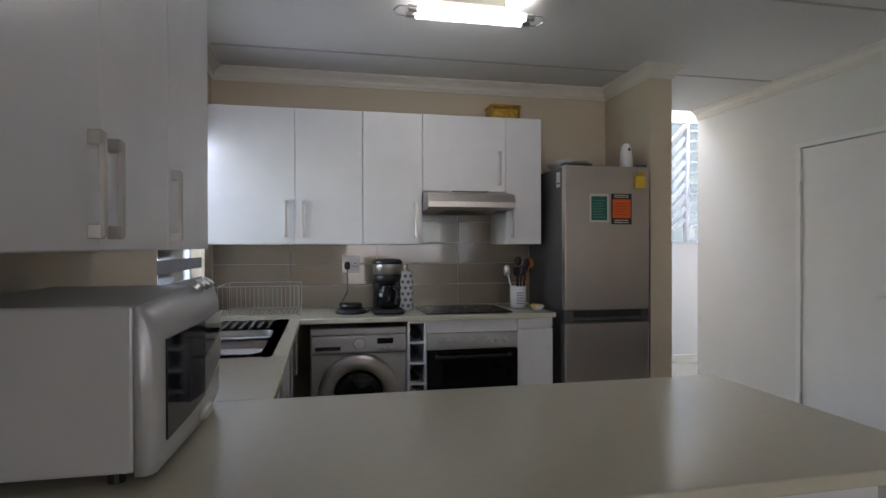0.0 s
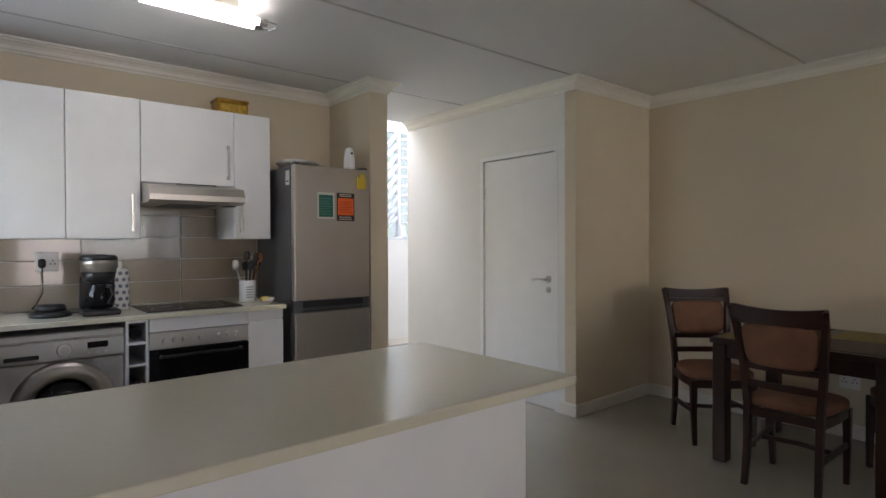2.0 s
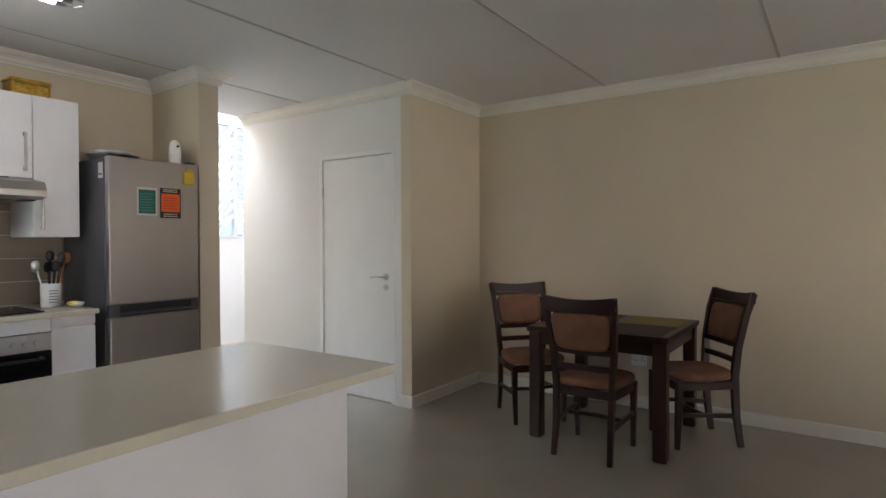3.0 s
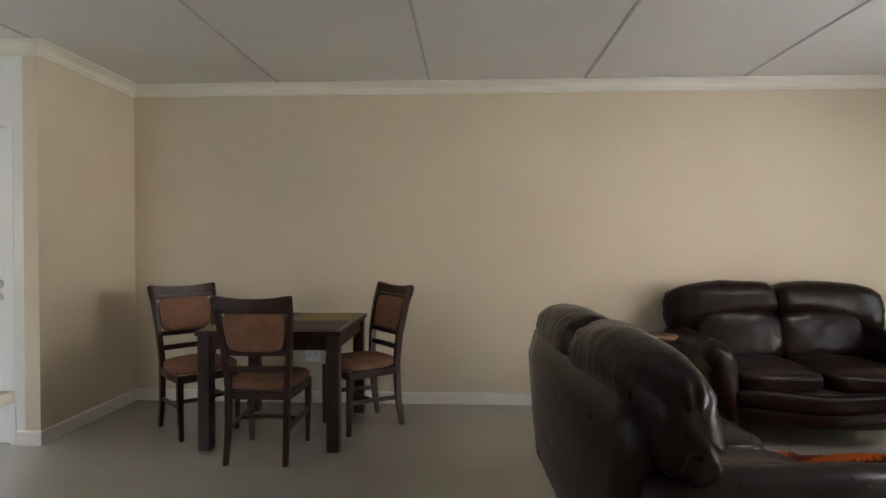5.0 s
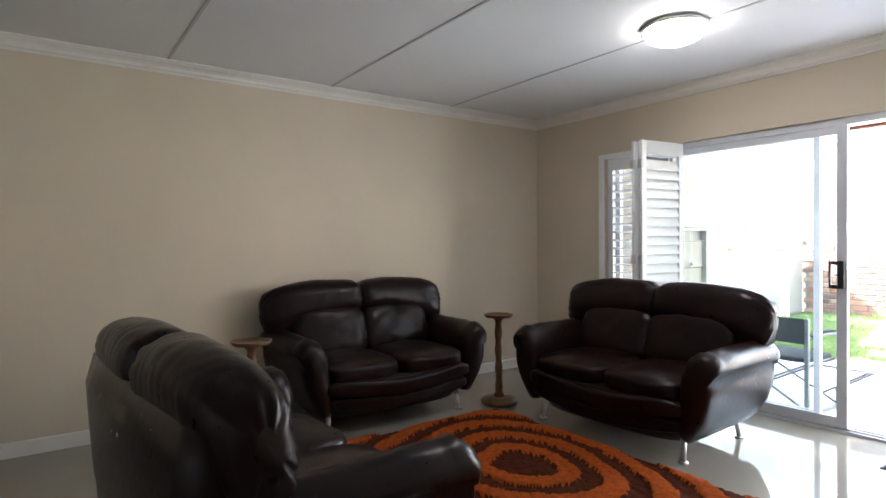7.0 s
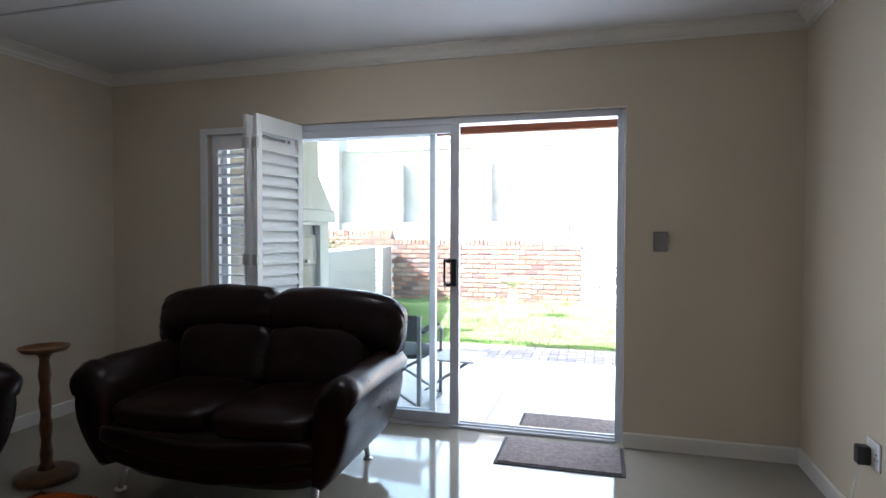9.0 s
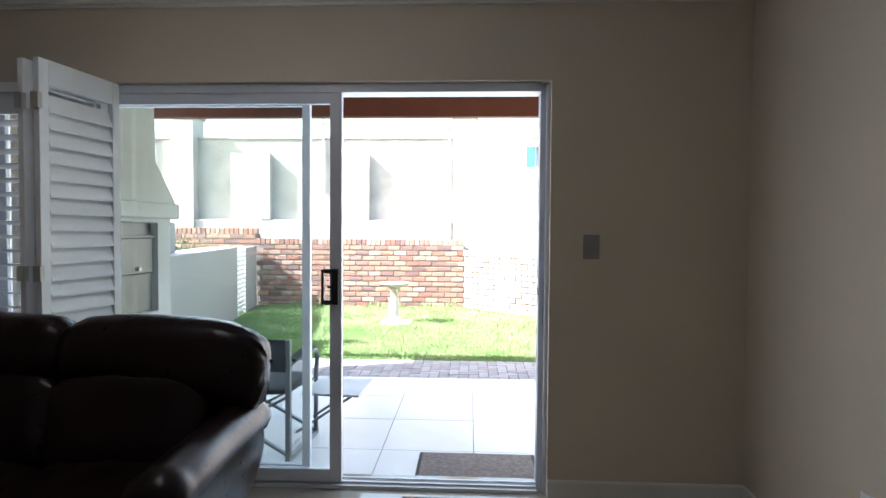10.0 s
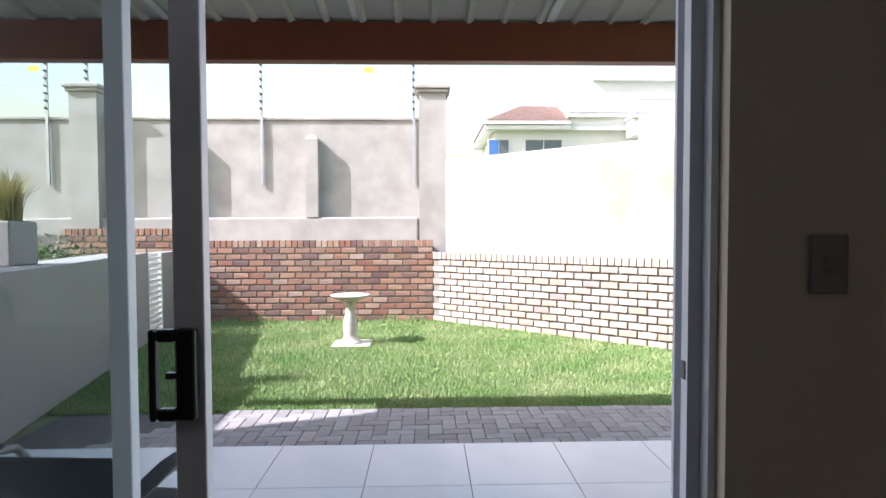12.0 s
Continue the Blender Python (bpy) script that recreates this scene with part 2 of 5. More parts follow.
box(2.65, 6.4, 1.36, 4.0, 6.6, CZ + 2.0, bm=b)
box(4.95, 6.4, 1.36, 6.0, 6.6, CZ + 2.0, bm=b)
box(4.0, 6.4, 2.78, 4.95, 6.6, CZ + 2.0, bm=b)
structure("wall_stair_north", b, M_hall, "white stairwell wall below a louvre window")
structure("wall_stair_east", box(5.8, 5.15, 0, 6.0, 6.4, CZ + 2.0), M_hall)
# added backdrop that hides the bright horizon behind the stair window
structure("backdrop_wall_north", box(-2.0, 9.6, -0.12, 10.0, 9.8, 4.4), mat("pale_grey_render", (0.30, 0.30, 0.31), 0.8, vary=0.1, scale=2), "plain grey backdrop wall added outside the stair window")
structure("ceiling_stair", box(2.49, 5.15, CZ + 2.0, 6.0, 6.6, CZ + 2.1), M_ceil)

# ceiling boards with their cover strips, one mesh
b = bmesh.new()
ys = [SY - 0.22, -3.0, -1.8, -0.6, 0.6, 1.8, 3.0, 4.2, 5.15]
for y0, y1 in zip(ys, ys[1:]):
    box(-0.7, y0 + 0.004, CZ, EX + 0.2, y1 - 0.004, CZ + 0.012, bm=b)
box(-0.7, SY - 0.22, CZ + 0.013, EX + 0.2, 5.15, CZ + 0.1, bm=b)
nf = len(b.faces)
b.faces.ensure_lookup_table()
for y in ys[1:-1]:
    box(-0.6, y - 0.009, CZ - 0.004, EX, y + 0.009, CZ + 0.003, bm=b)
b.faces.ensure_lookup_table()
for f in b.faces[nf:]:
    f.material_index = 1
structure("ceiling", b, [M_ceil, M_strip], "white ceiling boards with grey cover strips")

# cornice and skirting
prof = [(0, CZ - 0.085), (0.012, CZ - 0.085), (0.014, CZ - 0.07), (0.022, CZ - 0.066), (0.026, CZ - 0.045), (0.04, CZ - 0.03), (0.055, CZ - 0.022), (0.06, CZ - 0.014), (0.078, CZ - 0.012), (0.08, CZ - 0.001), (0, CZ - 0.001)]
loop = [(LX, SY), (EX, SY), (EX, NY), (DX, NY), (DX, 5.14), ]
structure("trim_cornice", sweep_plan(prof, loop), M_trim, "white moulded plaster cornice")
loop = [(2.65, 5.14), (2.65, 4.05), (2.49, 4.05), (2.49, KY), (KX, KY), (KX, -0.7), (LX, -0.7), (LX, SY)]
structure("trim_cornice_kitchen", sweep_plan(prof, loop), M_trim, "white moulded plaster cornice")
sk = [(0, 0.001), (0.014, 0.001), (0.014, 0.085), (0.008, 0.094), (0, 0.094)]
structure("baseboard_east", sweep_plan(sk, [(3.80, SY), (EX, SY), (EX, NY), (DX, NY), (DX, 3.17)]), M_trim, "white painted skirting board")
structure("baseboard_hall", sweep_plan(sk, [(DX, 4.07), (DX, 5.15)]), M_trim)
structure("baseboard_south", sweep_plan(sk, [(LX, -0.9), (LX, SY), (0.80, SY)]), M_trim, "white painted skirting board")
structure("baseboard_stair", box(2.66, 6.385, 0.001, 5.8, 6.399, 0.09), M_trim)

# ---- hall: door, stair window ----
def flush_door():
    d = tagged(new("door_1"), "closed flush white door with a chrome lever handle", "door", "", "structure")
    d.matrix_world = pose(DX, 3.22, 0)
    part("door_leaf", box(0.012, 0.006, 0.006, 0.052, 0.794, 2.030, 0.002), M_door, d)
    fr = box(-0.003, -0.035, 0.0, 0.118, 0.003, 2.035)
    box(-0.003, 0.797, 0.0, 0.118, 0.835, 2.035, bm=fr)
    box(-0.003, -0.035, 2.036, 0.118, 0.835, 2.07, bm=fr)
    part("door_frame", fr, M_door, d)
    plate = cyl(0, 0, 0, 0.01, 0.027, bm=None, m=pose(0.012, 0.07, 1.03, 0, -90, 0))
    bar([(-0.002, 0.07, 1.03), (-0.045, 0.07, 1.03)], 0.018, seg=10, bm=plate)
    bar([(-0.043, 0.065, 1.03), (-0.046, 0.12, 1.034), (-0.043, 0.19, 1.026)], 0.018, 0.013, seg=8, bm=plate)
    part("door_handle", plate, M_chrome, d, "chrome lever handle", True)
    lock = cyl(0, 0, 0, 0.009, 0.024, m=pose(0.012, 0.07, 0.945, 0, -90, 0))
    box(-0.004, 0.064, 0.93, 0.004, 0.076, 0.955, bm=lock)
    part("lock_plate", lock, M_chrome, d)
    for z in (0.25, 1.75):
        part("hinge", cyl(0.004, 0.798, z - 0.05, z + 0.05, 0.008, seg=10), M_chrome, d)


flush_door()


def louvre_window():
    w = tagged(new("window_1"), "louvre window in the stairwell, slanting sun stripes modelled as white bars", "window", "", "structure")
    w.matrix_world = pose(4.0, 6.40, 1.36)
    fr = box(0, -0.01, 0, 0.04, 0.06, 1.42)
    box(0.91, -0.01, 0, 0.95, 0.06, 1.42, bm=fr)
    box(0, -0.01, 0, 0.95, 0.06, 0.03, bm=fr)
    box(0, -0.01, 1.39, 0.95, 0.06, 1.42, bm=fr)
    part("window_frame", fr, M_alu, w)
    g = part("pane", box(0.04, 0.035, 0.03, 0.91, 0.041, 1.39), glass_mat("frosted_tinted_glass", (0.62, 0.66, 0.70)), w, "tinted louvre glass")
    part("mullion", box(0.405, -0.03, 0.031, 0.435, 0.05, 1.389), M_alu, w)
    for k in range(10):
        z = 0.22 + k * 0.12
        b = bmesh.new()
        bar([(0.44, -0.05, z), (0.905, -0.02, z + 0.01)], 0.02, 0.018, bm=b)
        part("louvre_blade", b, M_alu, w)
    # slanting stripes of sunlight, put into the shape as white bars
    for k in range(9):
        z = 0.05 + k * 0.135
        b = bar([(0.045, 0.0, z - 0.16), (0.40, 0.0, z + 0.24)], 0.012, 0.05)
        for v in b.verts:
            v.co.z = min(1.385, max(0.034, v.co.z))
        part("sun_stripe_bar", b, M_alu, w)
    part("rail", bar([(0.045, -0.02, 0.98), (0.41, -0.02, 1.37)], 0.025, 0.03), M_chrome, w)
    part("latch", box(0.44, -0.05, 0.05, 0.49, -0.01, 0.19, 0.004), M_door, w)


louvre_window()


# ---- kitchen ----
def bar_handle(h, parent, m, w=0.014, out=0.027):
    """A square bow handle standing on z, out along -y."""
    b = box(-w / 2, -out, -h / 2, w / 2, 0.010 - out, h / 2, 0.0015)
    box(-w * 0.62, 0.004 - out, h / 2 - 0.022, w * 0.62, 0, h / 2 + 0.003, 0.0015, bm=b)
    box(-w * 0.62, 0.004 - out, -h / 2 - 0.003, w * 0.62, 0, -h / 2 + 0.022, 0.0015, bm=b)
    ob = part("handle", b, M_handle, parent, "brushed steel bow handle")
    ob.matrix_local = m
    return ob


def wall_unit(m, widths, h, d, handles, label, hh=0.225):
    """A wall cabinet: origin at its lower front corner, doors facing -y."""
    u = thing("wall_cabinet", m, label, "cabinet", "kitchen wall cabinets")
    wd = sum(widths)
    part("body", box(0.001, 0.02, 0, wd - 0.001, d, h), M_unit, u)
    x = 0
    for w, hx in zip(widths, handles):
        door = part("door", box(x + 0.0015, 0, 0.002, x + w - 0.0015, 0.018, h - 0.002, 0.0015), M_unit, u)
        if hx is not None:
            bar_handle(hh, door, pose(x + hx, 0, 0.16 if hh > 0.2 else 0.115))
        x += w
    return u


UB, UT = 1.355, 2.22
wall_unit(pose(-0.40, 4.29, UB), [0.55, 0.425], UT - UB, 0.389, [0.495, 0.05], "white double-door wall cabinet above the tiled splashback")
wall_unit(pose(0.576, 4.29, UB), [0.39], UT - UB, 0.389, [0.345], "white single-door wall cabinet with a steel handle")
wall_unit(pose(0.968, 4.29, 1.71), [0.577], UT - 1.71, 0.389, [0.535], "short white wall cabinet over the extractor hood")
wall_unit(pose(1.546, 4.29, UB), [0.256], UT - UB, 0.389, [0.045], "narrow white wall cabinet next to the fridge")
# the wall cabinets over the microwave, doors facing the room's east
wall_unit(pose(-0.06, 1.27, 1.332, 0, 0, 90), [0.445, 0.445], UT - 1.332, 0.355, [0.395, 0.04], "white double-door wall cabinet above the microwave", 0.18)
wall_unit(pose(-0.06, 2.161, 1.332, 0, 0, 90), [0.51], UT - 1.332, 0.355, [0.035], "white wall cabinet beside the kitchen window", 0.18)


def hood():
    u = thing("extractor_hood", pose(0.97, 4.08, 1.575), "slim stainless steel extractor hood under a cabinet", "extractor hood")
    prof = [(0.0, 0.015), (0.0, 0.05), (0.03, 0.10), (0.21, 0.13), (0.595, 0.13), (0.595, 0.0), (0.06, 0.0)]
    b = loft([[(x, y, z) for y, z in prof] for x in (0.0, 0.573)])
    part("casing", b, M_steel, u)
    part("grille", box(0.14, 0.12, -0.004, 0.44, 0.5, -0.001), M_dark, u)
    part("control_strip", box(0.18, 0.10, 0.1165, 0.42, 0.13, 0.121), M_dark, u).matrix_local = pose(0, 0, 0.006)
    part("light_lens", box(0.48, 0.1, -0.008, 0.55, 0.2, -0.001, 0.002), M_dark, u)


hood()


def worktops():
    z0, z1 = 0.88, 0.91
    t = thing("worktop", pose(0, 0, 0), "cream quartz worktop running round the kitchen with a peninsula", "worktop")
    part("peninsula_top", box(KX + 0.002, 1.48, z0, 1.605, 2.262, z1, 0.004, seg=2), M_top, t)
    b = box(KX + 0.002, 4.03, z0, 1.80, KY - 0.002, z1, 0.003)
    part("back_top", b, M_top, t)
    b = box(KX + 0.002, 2.263, z0, 0.19, 2.905, z1, 0.002)
    box(KX + 0.002, 2.906, z0, -0.34, 4.029, z1, 0.002, bm=b)
    box(0.126, 2.906, z0, 0.19, 4.029, z1, 0.002, bm=b)
    part("sink_side_top", b, M_top, t)
    u = thing("peninsula_unit", pose(0, 0, 0), "white panelled base under the peninsula worktop", "cabinet")
    part("front_panel", box(KX + 0.002, 1.535, 0.002, 1.43, 1.56, z0 - 0.001, 0.002), M_unit, u)
    part("end_panel", box(1.405, 1.561, 0.002, 1.43, 2.2, z0 - 0.001, 0.002), M_unit, u)
    part("back_panel", box(0.2, 2.18, 0.002, 1.404, 2.2, z0 - 0.001, 0.002), M_unit, u)


worktops()


def base_unit(m, w, h, d, label, drawer=False, handle=True):
    u = thing("base_cabinet", m, label, "cabinet", "kitchen base cabinets")
    part("body", box(0.001, 0.02, 0.1, w - 0.001, d, h), M_unit, u)
    part("plinth", box(0.001, 0.06, 0.001, w - 0.001, 0.075, 0.099), M_dark, u)
    top = h - 0.003
    if drawer:
        part("drawer_front", box(0.002, 0, h - 0.06, w - 0.002, 0.018, top, 0.0015), M_unit, u)
        top = h - 0.072
    door = part("door", box(0.002, 0, 0.105, w - 0.002, 0.018, top, 0.0015), M_unit, u)
    if handle:
        bar_handle(0.22, door, pose(w - 0.06, 0, top - 0.16))
    return u


base_unit(pose(1.545, 4.06, 0), 0.245, 0.878, 0.6, "narrow white base cabinet beside the oven", True, False)
for y in (2.28, 2.88, 3.45):
    base_unit(pose(0.15, y, 0, 0, 0, 90), 0.565, 0.878, 0.55, "white base cabinet below the sink worktop")


def wine_rack():
    u = thing("wine_rack", pose(0.832, 4.05, 0), "narrow white open wine rack between washer and oven", "rack")
    part("side_panel", box(0, 0, 0.1, 0.014, 0.5, 0.878), M_unit, u)
    part("side_panel", box(0.104, 0, 0.1, 0.118, 0.5, 0.878), M_unit, u)
    part("back_panel", box(0.0145, 0.49, 0.1, 0.1035, 0.5, 0.878), M_dark, u)
    for k in range(7):
        z = 0.10 + k * 0.1273
        part("shelf", box(0.0145, 0.004, z, 0.1035, 0.489, z + 0.014), M_unit, u)
    for z in (0.49, 0.80):
        part("bottle_end", cyl(0, 0, 0, 0.25, 0.036, 0.036, 16, m=pose(0.059, 0.06, z - 0.005, -90, 0, 0)), M_black_glass, u)


wine_rack()


def washer():
    u = thing("washing_machine", pose(0.245, 4.075, 0), "silver front-loading washing machine under the worktop", "washing machine")
    M_silver = mat("silver_enamel", (0.50, 0.49, 0.475), 0.3, metal=0.55, vary=0.04)
    part("body", box(0, 0.02, 0.02, 0.585, 0.56, 0.845, 0.012, seg=2), M_silver, u)
    part("front_panel", box(0.004, 0, 0.09, 0.581, 0.019, 0.69, 0.006), M_silver, u)
    part("control_panel", box(0.004, -0.012, 0.695, 0.581, 0.019, 0.80, 0.008, seg=2), M_silver, u)
    part("top_trim", box(0.0, 0.0, 0.805, 0.585, 0.019, 0.845, 0.006), M_silver, u)
    part("drawer_pull", box(0.03, -0.017, 0.712, 0.18, -0.011, 0.735, 0.003), M_dark, u)
    part("display", box(0.40, -0.015, 0.745, 0.50, -0.011, 0.78, 0.002), M_black_glass, u)
    for k in range(3):
        part("button", cyl(0, 0, 0, 0.006, 0.008, seg=12, m=pose(0.41 + k * 0.04, -0.012, 0.722, 90, 0, 0)), M_chrome, u)
    part("dial", cyl(0, 0, 0, 0.022, 0.038, 0.032, 24, m=pose(0.292, -0.012, 0.75, 90, 0, 0)), M_chrome, u)
    part("dial_cap", cyl(0, 0, 0, 0.004, 0.022, seg=20, m=pose(0.292, -0.034, 0.75, 90, 0, 0)), M_silver, u)
    ring = bmesh.new()
    rr = []
    for a in range(40):
        an = 2 * math.pi * a / 40
        rr.append([(0.29 + r * math.cos(an), y, 0.442 + r * math.sin(an)) for r, y in ((0.246, 0.0), (0.238, -0.03), (0.19, -0.045), (0.155, -0.035), (0.150, -0.01), (0.15, 0.0))])
    rows = [[ring.verts.new(p) for p in r] for r in rr]
    for i in range(40):
        a, b2 = rows[i], rows[(i + 1) % 40]
        for k in range(5):
            ring.faces.new((a[k], a[k + 1], b2[k + 1], b2[k]))
    part("door_ring", ring, M_steel, u, "", True)
    part("door_glass", lathe([(0.149, 0.0), (0.13, 0.012), (0.09, 0.03), (0.02, 0.036)], 32), M_black_glass, u, "dark round glass", True).matrix_local = pose(0.29, -0.012, 0.442, 90, 0, 0)


washer()


def oven():
    u = thing("oven", pose(0.952, 4.05, 0), "built-in steel and black glass oven below the hob", "oven")
    part("body", box(0, 0.02, 0.11, 0.59, 0.55, 0.79), M_dark, u)
    part("filler_panel", box(0.002, 0, 0.80, 0.588, 0.018, 0.878, 0.001), M_unit, u, "white filler panel")
    part("control_panel", box(0, -0.008, 0.695, 0.59, 0.019, 0.795, 0.003), M_chrome, u)
    part("door_glass", box(0, -0.014, 0.17, 0.59, 0.019, 0.69, 0.004), M_black_glass, u)
    part("door_handle", bar([(0.05, -0.045, 0.655), (0.54, -0.045, 0.655)], 0.016, seg=10), M_dark, u)
    for x in (0.06, 0.53):
        part("handle_post", box(x - 0.008, -0.045, 0.648, x + 0.008, -0.0145, 0.662), M_dark, u)
    part("lower_panel", box(0.002, 0, 0.11, 0.588, 0.018, 0.165), M_unit, u)
    for x in (0.085, 0.14, 0.195, 0.29, 0.40, 0.455, 0.51):
        k = part("knob", cyl(0, 0, 0, 0.022, 0.017, 0.014, 16, m=pose(x, -0.008, 0.745, 90, 0, 0)), M_chrome, u)


oven()

hob = thing("hob", pose(0.955, 4.10, 0.911), "black glass ceramic hob set in the worktop", "hob")
part("glass_plate", box(0, 0, 0, 0.575, 0.42, 0.006, 0.002), mat("ceramic_hob_glass", (0.006, 0.006, 0.007), 0.22, vary=0.1, spec=0.12), hob)
M_ring = mat("printed_grey_ring", (0.10, 0.10, 0.10), 0.3)
for x, y, r in ((0.14, 0.12, 0.09), (0.14, 0.31, 0.07), (0.42, 0.31, 0.09), (0.42, 0.12, 0.07)):
    b = bmesh.new()
    rows = [[b.verts.new((x + q * math.cos(a), y + q * math.sin(a), 0.0065)) for a in (2 * math.pi * k / 32 for k in range(32))] for q in (r, r - 0.004)]
    for k in range(32):
        b.faces.new((rows[0][k], rows[0][(k + 1) % 32], rows[1][(k + 1) % 32], rows[1][k]))
    part("cooking_zone", b, M_ring, hob)


def fridge():
    u = thing("fridge_freezer", pose(1.85, 4.0, 0), "tall stainless steel fridge-freezer with paper notes on its door", "fridge")
    M_side = mat("dark_grey_enamel", (0.07, 0.07, 0.072), 0.4, vary=0.06)
    part("body", box(0, 0.062, 0.03, 0.6, 0.66, 1.86, 0.006), M_side, u, "dark grey side panels")
    part("fridge_door", box(0, 0, 0.925, 0.6, 0.06, 1.865, 0.008, seg=2), M_steel, u)
    part("freezer_door", box(0, 0, 0.06, 0.6, 0.06, 0.84, 0.008, seg=2), M_steel, u)
    g = box(0.0, 0.012, 0.842, 0.6, 0.06, 0.923)
    part("handle_recess", g, M_side, u)
    part("grip", box(0.06, 0.0, 0.875, 0.545, 0.0115, 0.918, 0.004), M_dark, u)
    part("grip_trim", box(0.06, 0.001, 0.848, 0.545, 0.0115, 0.858, 0.002), M_dark, u)
    part("plinth", box(0.02, 0.05, 0.001, 0.58, 0.6, 0.029), M_dark, u)
    for x in (0.03, 0.57):
        part("hinge_cover", box(x - 0.025, 0.02, 1.861 + 0.005, x + 0.025, 0.09, 1.885, 0.004), M_side, u)
    n = thing("notice", pose(2.018, 3.997, 1.497), "green printed notice stuck to the fridge door", "notice", "fridge notes")
    part("paper", box(0, -0.002, 0, 0.135, 0, 0.185), mat("white_paper", (0.7, 0.7, 0.66), 0.7), n)
    part("print", box(0.012, -0.0035, 0.012, 0.123, -0.0025, 0.168), mat("green_print", (0.015, 0.13, 0.095), 0.5, vary=0.2, scale=40), n, "dark green printed field")
    M_bar = mat("pale_green_print", (0.08, 0.28, 0.22), 0.6)
    for k in range(7):
        part("text_bar", box(0.022, -0.0045, 0.03 + k * 0.018, 0.112 - 0.01 * (k % 3), -0.0037, 0.035 + k * 0.018), M_bar, n)
    n = thing("notice", pose(2.172, 3.997, 1.483), "orange printed notice with dark bands on the fridge door", "notice", "fridge notes")
    part("paper", box(0, -0.002, 0, 0.145, 0, 0.202), mat("black_print", (0.03, 0.02, 0.018), 0.6), n)
    part("print", box(0.008, -0.0035, 0.042, 0.137, -0.0025, 0.165), mat("orange_print", (0.85, 0.13, 0.012), 0.55, vary=0.08, scale=30), n, "bright orange printed field")
    M_bar2 = mat("dark_orange_print", (0.55, 0.06, 0.01), 0.6)
    for k in range(5):
        part("text_bar", box(0.02, -0.0045, 0.062 + k * 0.018, 0.12 - 0.012 * (k % 2), -0.0037, 0.067 + k * 0.018), M_bar2, n)
    M_pale = mat("pale_print", (0.6, 0.55, 0.5), 0.6)
    for z in (0.010, 0.024, 0.176, 0.188):
        part("text_bar", box(0.02, -0.0045, z, 0.12, -0.0025, z + 0.006), M_pale, n)
    n = thing("fridge_magnet", pose(2.375, 3.997, 1.72), "small yellow sponge-shaped magnet on the fridge door", "magnet")
    M_y = mat("yellow_plastic", (0.62, 0.44, 0.03), 0.5)
    part("body", box(-0.038, -0.014, 0, 0.038, 0, 0.085, 0.004), M_y, n)
    part("tab", box(-0.012, -0.012, 0.086, 0.03, 0, 0.115, 0.004), M_y, n)
    n = thing("energy_label", pose(1.848, 4.075, 1.73), "small white label on the fridge side", "label")
    part("paper", box(-0.001, 0, 0, 0.0, 0.06, 0.10), mat("label_paper", (0.65, 0.65, 0.65), 0.6), n)
    part("text_bar", box(-0.0016, 0.01, 0.02, -0.0011, 0.05, 0.03), M_dark, n)


fridge()

tray = thing("metal_tray", pose(1.98, 4.22, 1.862), "stack of shiny metal trays on the fridge", "tray")
part("tray_body", lathe([(0.10, 0.0), (0.13, 0.004), (0.15, 0.03), (0.155, 0.033), (0.148, 0.033), (0.128, 0.009), (0.01, 0.006)], 32), M_chrome, tray, "", True)
part("upper_tray", lathe([(0.09, 0.034), (0.11, 0.036), (0.125, 0.055), (0.12, 0.055), (0.105, 0.041), (0.01, 0.04)], 32), M_chrome, tray, "", True)
spray = thing("air_freshener", pose(2.36, 4.14, 1.862), "white plastic air freshener dispenser on the fridge", "air freshener")
part("body", lathe([(0.036, 0), (0.042, 0.01), (0.042, 0.09), (0.036, 0.14), (0.026, 0.172), (0.01, 0.182)], 24), M_door, spray, "", True)
part("nozzle", cyl(0, 0, 0, 0.006, 0.009, seg=14, m=pose(0, -0.038, 0.135, 80, 0, 0)), M_dark, spray)

tin = thing("gold_tin", pose(1.46, 4.36, UT), "gold decorated tin box standing on the cabinets", "tin box")
M_gold = mat("gold_lacquer", (0.55, 0.33, 0.04), 0.3, metal=0.7, color2=(0.28, 0.14, 0.02), scale=18)
part("box", box(0, 0, 0.001, 0.215, 0.14, 0.085, 0.006), M_gold, tin)
part("lid", box(-0.004, -0.004, 0.086, 0.219, 0.144, 0.108, 0.005), M_gold, tin)
part("front_plate", box(0.02, -0.003, 0.012, 0.195, -0.0005, 0.075), mat("embossed_gold", (0.75, 0.50, 0.10), 0.25, metal=0.8, color2=(0.35, 0.2, 0.03), scale=35, bump=0.4, bump_scale=60), tin)


def socket(m, label="white double wall socket", switched=True, flip=1):
    s = thing("wall_socket", m, label, "socket", "wall sockets")
    part("plate", box(-0.06, -0.008, -0.06, 0.06, 0, 0.06, 0.003), M_door, s)
    for x in (-0.03, 0.03):
        for dx, dz in ((0, 0.012), (-0.011, -0.01), (0.011, -0.01)):
            part("pin_hole", cyl(0, 0, 0, 0.002, 0.0045, seg=10, m=pose(x + dx, -0.007, dz - 0.005, 90, 0, 0)), M_dark, s)
        part("rocker", box(x - 0.008, -0.011, 0.032, x + 0.008, -0.0085, 0.048, 0.001), M_door, s)
    return s


